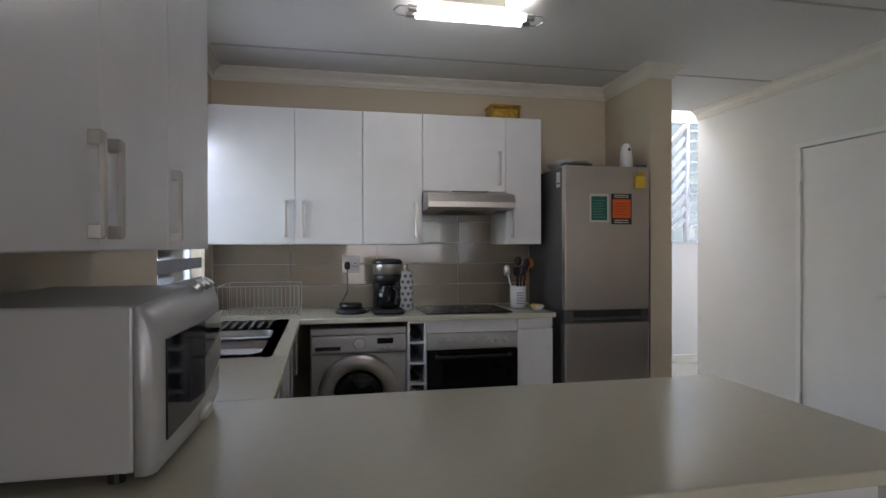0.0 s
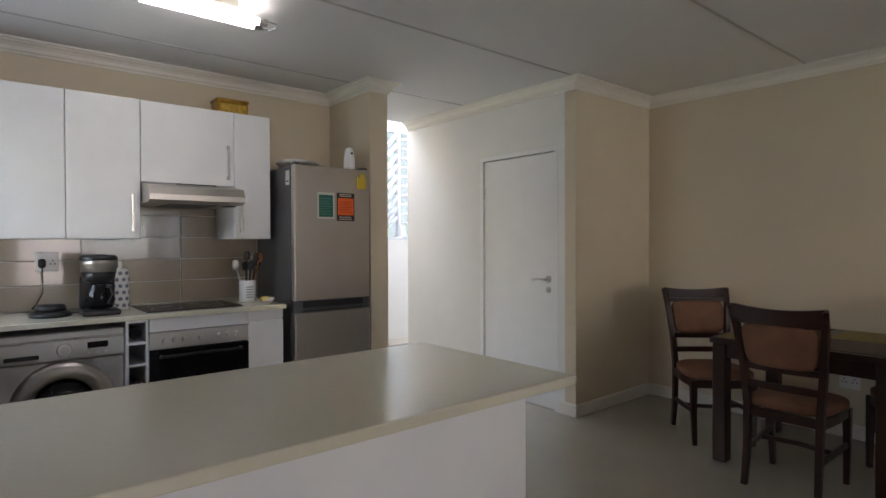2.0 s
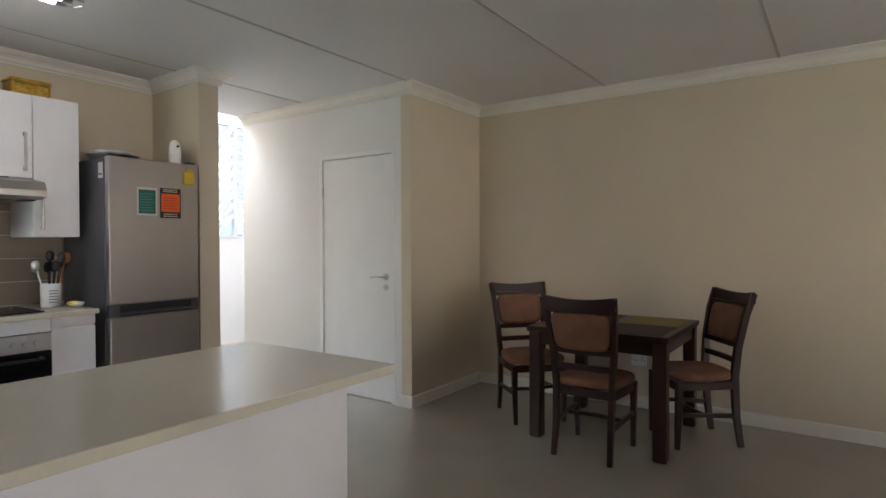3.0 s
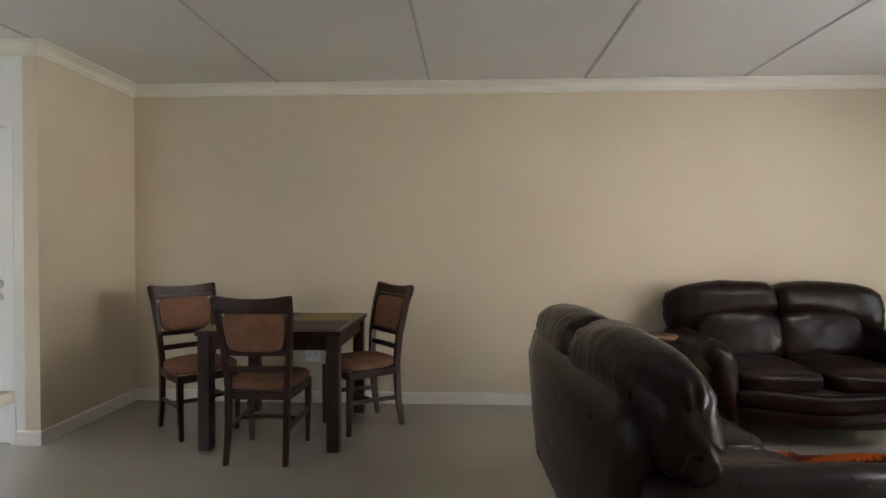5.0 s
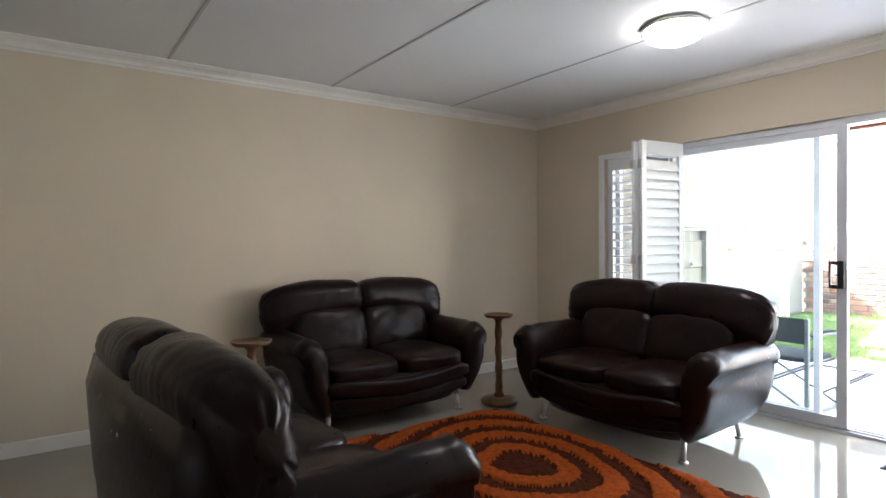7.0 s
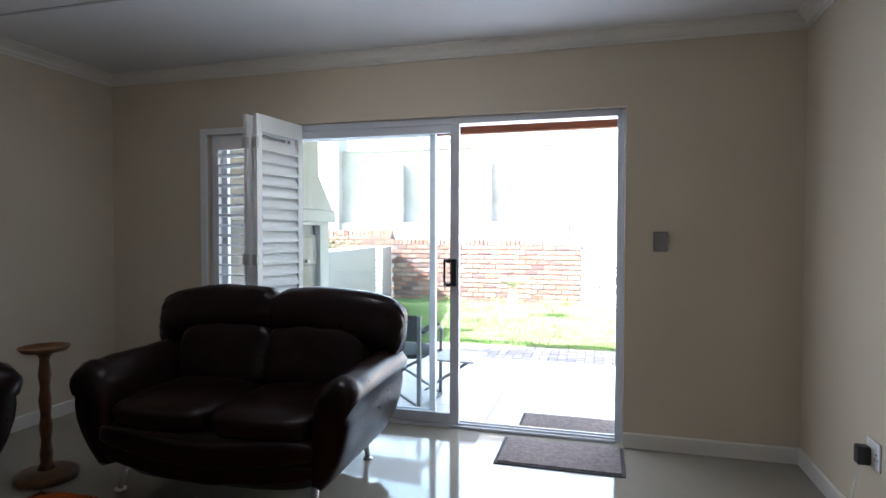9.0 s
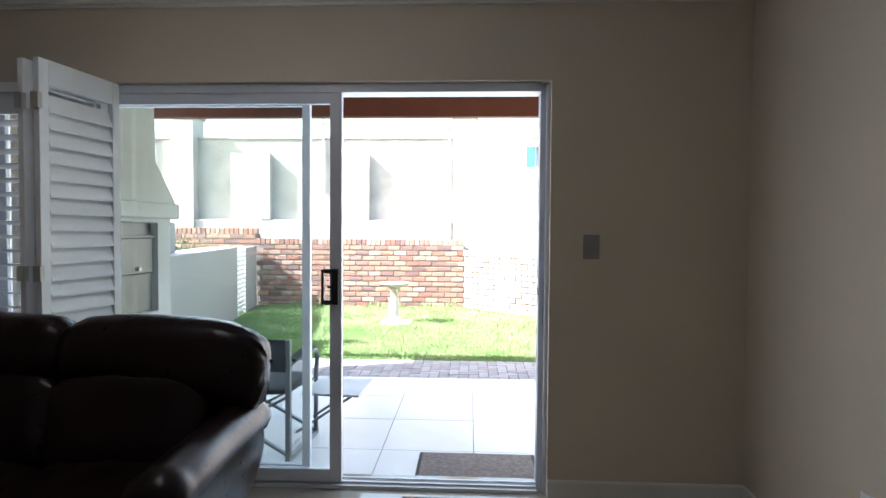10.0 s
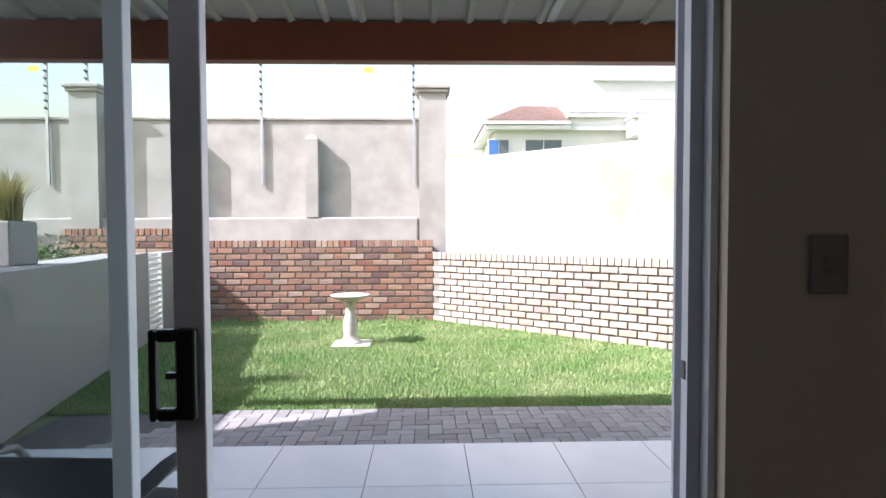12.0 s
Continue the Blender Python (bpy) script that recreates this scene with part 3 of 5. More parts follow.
socket(pose(0.515, 4.669, 1.215))
plug = thing("plug", pose(0.488, 4.66, 1.205), "black plug with a cable pushed into the socket", "plug")
part("plug_body", pillow((0, -0.018, 0), (0.02, 0.017, 0.028), 0.6, 5), M_dark, plug, "", True)
part("cable", bar([(0, -0.03, -0.02), (0.003, -0.035, -0.10), (0.0, -0.05, -0.18), (-0.03, -0.09, -0.235), (-0.06, -0.14, -0.262), (-0.02, -0.24, -0.286)], 0.007, seg=8), M_dark, plug)

kb = thing("kettle_base", pose(0.50, 4.30, 0.911), "round black and grey kettle base on the worktop", "kettle base")
part("base", lathe([(0.10, 0), (0.105, 0.008), (0.10, 0.02), (0.075, 0.035), (0.02, 0.038)], 32), M_dark, kb, "", True)
part("ring", lathe([(0.076, 0.036), (0.07, 0.062), (0.055, 0.068), (0.02, 0.069)], 32), M_dark, kb, "", True)
part("lead", bar([(0.1, 0.01, 0.012), (0.14, 0.04, 0.01), (0.17, 0.03, 0.007)], 0.007, seg=6), M_dark, kb)


def coffee_maker():
    u = thing("coffee_maker", pose(0.73, 4.25, 0.911), "black and steel drip coffee maker with a glass jug", "coffee maker")
    part("base", box(-0.098, -0.12, 0, 0.098, 0.1, 0.034, 0.014, seg=3), M_dark, u)
    part("column", box(-0.09, 0.03, 0.035, 0.09, 0.1, 0.225, 0.012, seg=2), M_dark, u)
    oval = [(0.095 * math.cos(a), 0.105 * math.sin(a) - 0.005) for a in (2 * math.pi * k / 28 for k in range(28))]
    part("filter_basket", loft([[(x * q, y * q, z) for x, y in oval] for q, z in ((0.62, 0.188), (0.86, 0.205), (0.945, 0.249))]), M_dark, u, "", True)
    part("steel_band", loft([[(x * q, y * q, z) for x, y in oval] for q, z in ((0.95, 0.25), (1.0, 0.30), (1.01, 0.318))]), M_steel, u, "brushed steel band", True)
    part("lid", loft([[(x * q, y * q, z) for x, y in oval] for q, z in ((1.02, 0.319), (1.02, 0.332), (0.9, 0.347), (0.2, 0.352))]), M_dark, u, "", True)
    part("jug", lathe([(0.05, 0.036), (0.068, 0.045), (0.08, 0.09), (0.072, 0.14), (0.054, 0.172), (0.052, 0.184)], 28, at=(0, -0.03)), M_black_glass, u, "dark glass jug", True)
    part("jug_handle", bar([(0.03, -0.08, 0.17), (0.045, -0.125, 0.165), (0.05, -0.14, 0.115), (0.035, -0.105, 0.07)], 0.016, 0.02), M_dark, u)
    part("switch", box(-0.012, -0.118, 0.012, 0.012, -0.1145, 0.024), M_chrome, u)


coffee_maker()

roll = thing("dotted_canister", pose(0.875, 4.42, 0.911), "tall white canister with blue dots", "canister")
M_porc = mat("white_porcelain", (0.72, 0.72, 0.72), 0.25, vary=0.03)
part("body", lathe([(0.045, 0), (0.048, 0.005), (0.048, 0.25), (0.04, 0.262), (0.012, 0.264)], 28), M_porc, roll, "", True)
part("nozzle", lathe([(0.012, 0.264), (0.014, 0.30), (0.006, 0.31)], 12), M_chrome, roll)
M_dot = mat("blue_grey_glaze", (0.16, 0.19, 0.26), 0.3)
for k in range(6):
    for j in range(4):
        a = radians(-170 + j * 45 + (k % 2) * 22)
        part("dot", cyl(0, 0, 0, 0.002, 0.012, seg=12, m=pose(0.0478 * math.cos(a), 0.0478 * math.sin(a), 0.03 + k * 0.04, 0, 90, math.degrees(a))), M_dot, roll)


def utensil_jar():
    u = thing("utensil_jar", pose(1.665, 4.38, 0.911), "white jar crammed with kitchen utensils", "utensil jar")
    part("jar", lathe([(0.05, 0), (0.055, 0.004), (0.057, 0.15), (0.054, 0.15), (0.051, 0.01), (0.01, 0.008)], 28), M_porc, u, "", True)
    for k in range(5):
        part("printed_band", box(-0.03, -0.0585, 0.03 + k * 0.018, 0.02, -0.054, 0.036 + k * 0.018), M_dot, u)
    rnd = random.Random(4)
    for k in range(9):
        a = rnd.uniform(0, 6.28)
        tip = Vector((0.09 * math.cos(a), 0.06 * math.sin(a), rnd.uniform(0.24, 0.33)))
        mt = (M_dark, M_chrome, M_dark, mat("orange_wood", (0.42, 0.15, 0.03), 0.5) if k == 3 else M_dark)[k % 4]
        b = bar([(0.02 * math.cos(a), 0.02 * math.sin(a), 0.02), tip * 0.9], 0.009, seg=6)
        pillow(tuple(tip), (0.024, 0.012, 0.034), 0.8, 4, bm=b)
        part("utensil", b, mt, u, "", True)


utensil_jar()
bowl = thing("small_bowl", pose(1.735, 4.20, 0.911), "small glass bowl with a yellow sponge", "bowl")
part("bowl_body", lathe([(0.025, 0), (0.045, 0.02), (0.05, 0.034), (0.046, 0.034), (0.03, 0.008), (0.005, 0.006)], 24), M_porc, bowl, "", True)
part("sponge", pillow((-0.02, -0.02, 0.03), (0.03, 0.02, 0.014), 0.5, 4), mat("yellow_sponge", (0.7, 0.55, 0.12), 0.9), bowl)


def sink():
    u = thing("kitchen_sink", pose(0, 0, 0), "stainless steel double-bowl sink with drainer", "sink")
    z = 0.914
    x0, x1, y0, y1 = -0.345, 0.130, 2.90, 4.03
    cuts = [(y0 + 0.05, y0 + 0.40), (y0 + 0.45, y0 + 0.75)]
    gx, gy = [x0, x0 + 0.06, x1 - 0.05, x1], [y0, cuts[0][0], cuts[0][1], cuts[1][0], cuts[1][1], y1]
    b = bmesh.new()
    grid = [[b.verts.new((x, y, z)) for y in gy] for x in gx]
    for i in range(3):
        for j in range(5):
            if i != 1 or j not in (1, 3):
                b.faces.new((grid[i][j], grid[i + 1][j], grid[i + 1][j + 1], grid[i][j + 1]))
    bmesh.ops.solidify(b, geom=list(b.faces), thickness=0.005)
    part("deck", b, M_chrome, u)
    for a, c in cuts:
        cx, cy = (x0 + 0.06 + x1 - 0.05) / 2, (a + c) / 2
        hx, hy = (x1 - x0 - 0.11) / 2, (c - a) / 2
        rings = []
        for s, zz in ((1.0, z - 0.003), (0.97, z - 0.02), (0.93, z - 0.15), (0.8, z - 0.165)):
            ring = []
            for k in range(32):
                t = 2 * math.pi * k / 32
                ring.append((cx + hx * s * math.copysign(abs(math.cos(t)) ** 0.4, math.cos(t)), cy + hy * s * math.copysign(abs(math.sin(t)) ** 0.4, math.sin(t)), zz))
            rings.append(ring)
        bb = bmesh.new()
        rows = [[bb.verts.new(p) for p in r] for r in rings]
        for r, q in zip(rows, rows[1:]):
            for k in range(32):
                bb.faces.new((r[k], r[(k + 1) % 32], q[(k + 1) % 32], q[k]))
        bb.faces.new(rows[-1])
        part("bowl", bb, M_chrome, u, "", True)
    for k in range(8):
        part("drainer_rib", box(x0 + 0.06 + k * 0.045, cuts[1][1] + 0.03, z + 0.0005, x0 + 0.075 + k * 0.045, y1 - 0.03, z + 0.004), M_chrome, u)
    part("tap", bar([(-0.30, 3.33, z), (-0.30, 3.33, z + 0.20), (-0.27, 3.33, z + 0.25), (-0.2, 3.33, z + 0.25), (-0.16, 3.33, z + 0.20)], 0.022, seg=10), M_chrome, u, "", True)


sink()


def dish_rack():
    u = thing("dish_rack", pose(-0.28, 4.10, 0.915), "chrome wire dish rack beside the sink", "dish rack")
    w, d, h = 0.46, 0.42, 0.19
    for z in (0.02, h):
        part("wire_loop", bar([(0, 0, z), (w, 0, z), (w, d, z), (0, d, z), (0, 0, z)], 0.006, seg=6), M_chrome, u)
    for x in (0, w):
        for y in (0, d):
            part("leg", bar([(x, y, 0), (x, y, h)], 0.006, seg=6), M_chrome, u)
    for k in range(1, 18):
        x = w * k / 18
        part("wire", bar([(x, 0, h), (x, 0.02, 0.02), (x, d, 0.02), (x, d, h * 0.8)], 0.003, seg=4), M_chrome, u)


dish_rack()


def microwave():
    u = thing("microwave", pose(0.0, 1.69, 0.911), "silver microwave oven with a dark glass door", "microwave")
    M_sil = mat("pale_silver_paint", (0.52, 0.52, 0.53), 0.38, metal=0.25, vary=0.04, scale=5)
    part("case", box(-0.37, 0, 0.026, 0.0, 0.58, 0.325, 0.006, seg=2), M_sil, u)
    rings = []
    for y, out, zt in ((0.0, 0.028, 0.318), (0.006, 0.036, 0.323), (0.02, 0.042, 0.325), (0.3, 0.058, 0.332), (0.54, 0.05, 0.342), (0.572, 0.042, 0.338), (0.58, 0.03, 0.325)):
        rings.append([(0.001, y, 0.02), (out - 0.008, y, 0.02), (out, y, 0.045), (out, y, zt - 0.06), (out - 0.012, y, zt - 0.02), (0.008, y, zt), (0.001, y, zt)])
    part("front_bezel", loft(rings), M_sil, u, "curved silver front", True)
    rings = []
    for y, out in ((0.04, 0.0425), (0.18, 0.0505), (0.3, 0.058), (0.42, 0.054), (0.545, 0.0495)):
        lo = 0.07 + 0.06 * ((y - 0.04) / 0.5) ** 2
        rings.append([(out - 0.004, y, lo), (out + 0.004, y, lo), (out + 0.004, y, 0.258), (out - 0.004, y, 0.258)])
    part("door_glass", loft(rings), M_black_glass, u, "dark reflecting glass")
    for y in (0.36, 0.42, 0.48):
        part("knob", cyl(0, 0, 0, 0.014, 0.018, 0.014, 16, m=pose(0.03, y, 0.332, 0, 40, 0)), M_chrome, u)
    part("opener", pillow((0.062, 0.3, 0.05), (0.01, 0.05, 0.012), 0.6, 4), M_chrome, u, "", True)
    for x in (-0.33, -0.04):
        for y in (0.04, 0.54):
            part("foot", cyl(x, y, 0, 0.0255, 0.015, seg=12), M_dark, u)


microwave()


def tube_light():
    u = thing("tube_light", pose(1.04, 3.30, CZ), "twin-ended fluorescent tube light switched on at the ceiling", "ceiling light")
    M_cream = mat("cream_enamel", (0.68, 0.66, 0.55), 0.4)
    part("casing", box(-0.17, -0.045, -0.05, 0.17, 0.045, -0.001, 0.006), M_cream, u)
    tube = emissive("fluorescent_glow", (1.0, 0.98, 0.90), TUBE)
    for dy in (-0.035, 0.035):
        part("tube", bar([(-0.27, dy, -0.085), (0.27, dy, -0.085)], 0.036, seg=16), tube, u, "glowing tube")
    for sx in (-1, 1):
        for dy in (-0.035, 0.035):
            part("end_cap", bar([(sx * 0.271, dy, -0.085), (sx * 0.315, dy, -0.085)], 0.04, seg=14), M_chrome, u)
        part("wire_guard", bar([(sx * 0.28, -0.06, -0.085), (sx * 0.36, -0.055, -0.085), (sx * 0.38, 0, -0.085), (sx * 0.36, 0.055, -0.085), (sx * 0.28, 0.06, -0.085)], 0.008, seg=6), M_chrome, u)
        part("bracket", bar([(sx * 0.14, 0, -0.05), (sx * 0.24, 0, -0.06), (sx * 0.29, 0, -0.085)], 0.012, seg=6), M_chrome, u)


tube_light()


def zebra_blind():
    w = tagged(new("window_2"), "kitchen window with a striped day-and-night blind", "window", "", "structure")
    w.matrix_world = pose(KX, 3.40, 1.06)
    fr = box(-0.12, 0.0, 0.0, -0.08, 0.05, 1.04)
    box(-0.12, 1.0, 0.0, -0.08, 1.05, 1.04, bm=fr)
    box(-0.12, 0.05, 0.0, -0.08, 1.0, 0.05, bm=fr)
    box(-0.12, 0.05, 0.99, -0.08, 1.0, 1.04, bm=fr)
    part("window_frame", fr, M_alu, w)
    pane = part("pane", box(-0.102, 0.05, 0.05, -0.098, 1.0, 0.99), M_glass, w)
    pane.visible_shadow = False
    part("window_sill", box(-0.075, 0.0, -0.002, 0.02, 1.05, 0.016), M_trim, w)
    bl = thing("window_blind", pose(KX, 3.40, 1.06), "grey and white striped roller blind in the kitchen window", "blind")
    part("headrail", box(-0.045, 0.01, 0.97, 0.015, 1.04, 1.035, 0.01), M_door, bl)
    M_band = mat("grey_blind_cloth", (0.34, 0.34, 0.36), 0.8)
    for k in range(8):
        part("cloth_band", box(-0.016, 0.02, 0.03 + k * 0.12, -0.012, 1.03, 0.095 + k * 0.12), M_band, bl)
    part("bottom_bar", box(-0.022, 0.02, 0.018, -0.006, 1.03, 0.03), M_door, bl)
    for y in (0.06, 0.99):
        part("cord", bar([(-0.014, y, 0.02), (-0.014, y, 0.98)], 0.003, seg=4), M_door, bl)


zebra_blind()


# splashback tiles
M_tile = mat("taupe_glazed_tile", (0.31, 0.26, 0.20), 0.12, vary=0.06, scale=8, random_piece=0.06, coat=0.3)
M_grout = mat("pale_grout", (0.62, 0.59, 0.54), 0.8)
sb = structure("trim_splashback", box(KX + 0.002, KY - 0.004, 0.911, 1.85, KY - 0.0005, 1.70), M_grout, "taupe glazed wall tiles with pale joints")
tile_mesh = {}


def tile_piece(w, h):
    key = (round(w, 3), round(h, 3))
    if key not in tile_mesh:
        me = bpy.data.meshes.new("tile")
        b = box(-w / 2, -0.007, -h / 2, w / 2, 0, h / 2, 0.0015)
        b.to_mesh(me)
        b.free()
        me.materials.append(M_tile)
        tile_mesh[key] = me
    return tile_mesh[key]


for r in range(6):
    z0 = 0.915 + r * 0.152
    h = min(0.147, 1.70 - z0)
    x = -0.50
    while x < 1.85:
        a, c = max(x, KX + 0.012), min(x + 0.595, 1.85)
        if c - a > 0.03 and h > 0.03:
            ob = new("tile", tile_piece(c - a, h))
            ob.parent = sb
            ob.location = ((a + c) / 2, KY - 0.0045, z0 + h / 2)
        x += 0.6
sb2 = structure("trim_splashback_side", box(KX + 0.0005, 1.3, 0.911, KX + 0.004, KY - 0.012, 1.055), M_grout)
for k in range(6):
    a, c = 1.3 + k * 0.56, 1.3 + k * 0.56 + 0.556
    ob = new("tile", tile_piece(c - a, 0.14))
    ob.parent = sb2
    ob.matrix_local = pose(KX + 0.0045, (a + c) / 2, 0.985, 0, 0, 90)

# ---- dining corner ----
def dining_table():
    u = thing("dining_table", pose(3.585, 1.075, 0), "square dark mahogany dining table against the wall", "table")
    part("tabletop", box(0, 0, 0.715, 0.91, 0.91, 0.75, 0.005, seg=2), M_wood, u)
    for a in (0.03, 0.855):
        part("apron", box(a, 0.09, 0.63, a + 0.025, 0.82, 0.7145), M_wood, u)
        part("apron", box(0.09, a, 0.63, 0.82, a + 0.025, 0.7145), M_wood, u)
    for x in (0.012, 0.818):
        for y in (0.012, 0.818):
            part("leg", box(x, y, 0.001, x + 0.08, y + 0.08, 0.7145, 0.006), M_wood, u)


dining_table()
M_mat_y = mat("olive_placemat", (0.27, 0.21, 0.06), 0.7, vary=0.1, scale=40, bump=0.2, bump_scale=300)
M_mat_d = mat("brown_placemat", (0.08, 0.055, 0.04), 0.7, vary=0.1, scale=40, bump=0.2, bump_scale=300)
for k, (x, y) in enumerate(((3.62, 1.12), (4.06, 1.12), (3.62, 1.57), (4.06, 1.57))):
    pm = thing("placemat", pose(x, y, 0.7515), ("olive woven" if k in (1, 2) else "brown woven") + " placemat lying on the dining table", "placemat", "placemats")
    part("mat_sheet", box(0, 0, 0, 0.40, 0.38, 0.003, 0.001), M_mat_y if k in (1, 2) else M_mat_d, pm)


def dining_chair():
    u = thing("dining_chair", pose(3.62, 1.525, 0, 0, 0, -90), "dark mahogany dining chair with tan suede pads", "chair", "chairs round the table")
    for s in (-1, 1):
        part("rear_post", bar([(s * 0.175, -0.235, 0.001), (s * 0.172, -0.205, 0.2), (s * 0.175, -0.19, 0.45), (s * 0.19, -0.205, 0.65), (s * 0.208, -0.245, 0.85), (s * 0.222, -0.29, 0.985)], 0.032, 0.042, taper=[0.8, 0.95, 1.05, 1, 0.95, 0.8]), M_wood, u)
        part("front_leg", bar([(s * 0.185, 0.19, 0.001), (s * 0.19, 0.185, 0.2), (s * 0.19, 0.18, 0.42)], 0.036, taper=[0.72, 0.9, 1.1]), M_wood, u)
        part("side_rail", bar([(s * 0.178, -0.18, 0.40), (s * 0.195, 0.0, 0.40), (s * 0.19, 0.18, 0.40)], 0.022, 0.05), M_wood, u)
        part("side_stretcher", bar([(s * 0.172, -0.2, 0.20), (s * 0.19, 0.185, 0.22)], 0.018, 0.026), M_wood, u)
    part("front_rail", bar([(-0.19, 0.185, 0.40), (0, 0.2, 0.40), (0.19, 0.185, 0.40)], 0.022, 0.05), M_wood, u)
    part("back_rail", bar([(-0.175, -0.19, 0.40), (0.175, -0.19, 0.40)], 0.022, 0.05), M_wood, u)
    part("cross_stretcher", bar([(-0.18, 0.0, 0.21), (0, 0.03, 0.21), (0.18, 0.0, 0.21)], 0.018, 0.024), M_wood, u)

    def dip(z0, y0, half, sag, bow, w, d, name):
        pts = [(half * t, y0 - bow * (1 - t * t), z0 - sag * (1 - t * t)) for t in (-1, -0.66, -0.33, 0, 0.33, 0.66, 1)]
        return part(name, bar(pts, w, d), M_wood, u)

    dip(0.955, -0.285, 0.222, 0.018, 0.02, 0.026, 0.075, "top_rail")
    dip(0.905, -0.262, 0.205, 0.006, 0.015, 0.022, 0.03, "pad_top_rail")
    dip(0.655, -0.205, 0.185, 0.004, 0.012, 0.022, 0.032, "pad_bottom_rail")
    dip(0.555, -0.195, 0.18, 0.0, 0.012, 0.02, 0.035, "lower_slat")
    pad = pillow((0, 0, 0), (0.178, 0.022, 0.118), 0.35, 8, bend=lambda w: Vector((w.x * (1 + 0.05 * w.z / 0.118), w.y - 0.016 * (1 - (w.x / 0.178) ** 2), w.z)))
    part("back_pad", pad, M_suede, u, "tan suede back pad", True).matrix_local = pose(0, -0.235, 0.782, 13, 0, 0)
    seat = pillow((0, 0, 0), (0.225, 0.215, 0.036), 0.5, 10, bend=lambda w: Vector((w.x * (0.93 + 0.09 * w.y / 0.215), w.y, w.z + 0.006 * (1 - (w.x / 0.22) ** 2))))
    part("seat", seat, M_suede, u, "tan suede seat pad", True).matrix_local = pose(0, 0.0, 0.452)
    return u


ch = dining_chair()
c2 = copy_thing(ch, pose(4.02, 2.17, 0, 0, 0, 137))
c2["label"] = "dark mahogany dining chair turned away at the table's far corner"
c3 = copy_thing(ch, pose(4.16, 1.06, 0, 0, 0, 39))
c3["label"] = "dark mahogany dining chair pushed diagonally under the table"
so = socket(pose(EX, 1.55, 0.39, 0, 0, -90), "white double wall socket low on the wall")


# ---- living room ----
def head_roll(side):
    """A stuffed head roll from the middle seam to a gathered outer end that hangs over the arm."""
    bm = bmesh.new()
    nu, nt, length = 46, 44, 0.79
    rings = []
    for i in range(nu + 1):
        u = 0.004 + 0.994 * i / nu
        body = (1 - u ** 9) ** (1 / 3.6)
        seam = 1 - 0.20 * math.exp(-((u / 0.045) ** 2))
        up = (0.145 + 0.02 * math.sin(math.pi * min(1, u * 1.1))) * body * seam
        down = (0.125 + 0.13 * u ** 2.2) * body * seam
        deep = (0.135 - 0.015 * u) * body * seam
        ends = max(0.0, (u - 0.72) / 0.28) ** 1.5 + 0.5 * math.exp(-((u / 0.10) ** 2))
        ring = []
        for k in range(nt):
            t = 2 * math.pi * k / nt
            c, q = math.cos(t), math.sin(t)
            c, q = math.copysign(abs(c) ** 0.8, c), math.copysign(abs(q) ** 0.8, q)
            g = Vector((u * 3.1, c * 1.3, q * 1.3 + side * 3))
            fold = abs(noise.noise(Vector((u * 2.2 + 7 * side, t * 2.6, 0.3))))
            crease = abs(noise.noise(Vector((u * 13 + 0.8 * q, c * 1.1, side * 5))))
            r = 1 + 0.05 * noise.noise(g) - 0.20 * ends * (1 - min(1, fold * 4.5)) - 0.017 * (1 - min(1, crease * 5))
            x = length * u + 0.012 * noise.noise(g * 2)
            ring.append((side * x, deep * c * r, (up if q > 0 else down) * q * r - 0.035 * u ** 3))
        rings.append(ring)
    return loft(rings, bm)


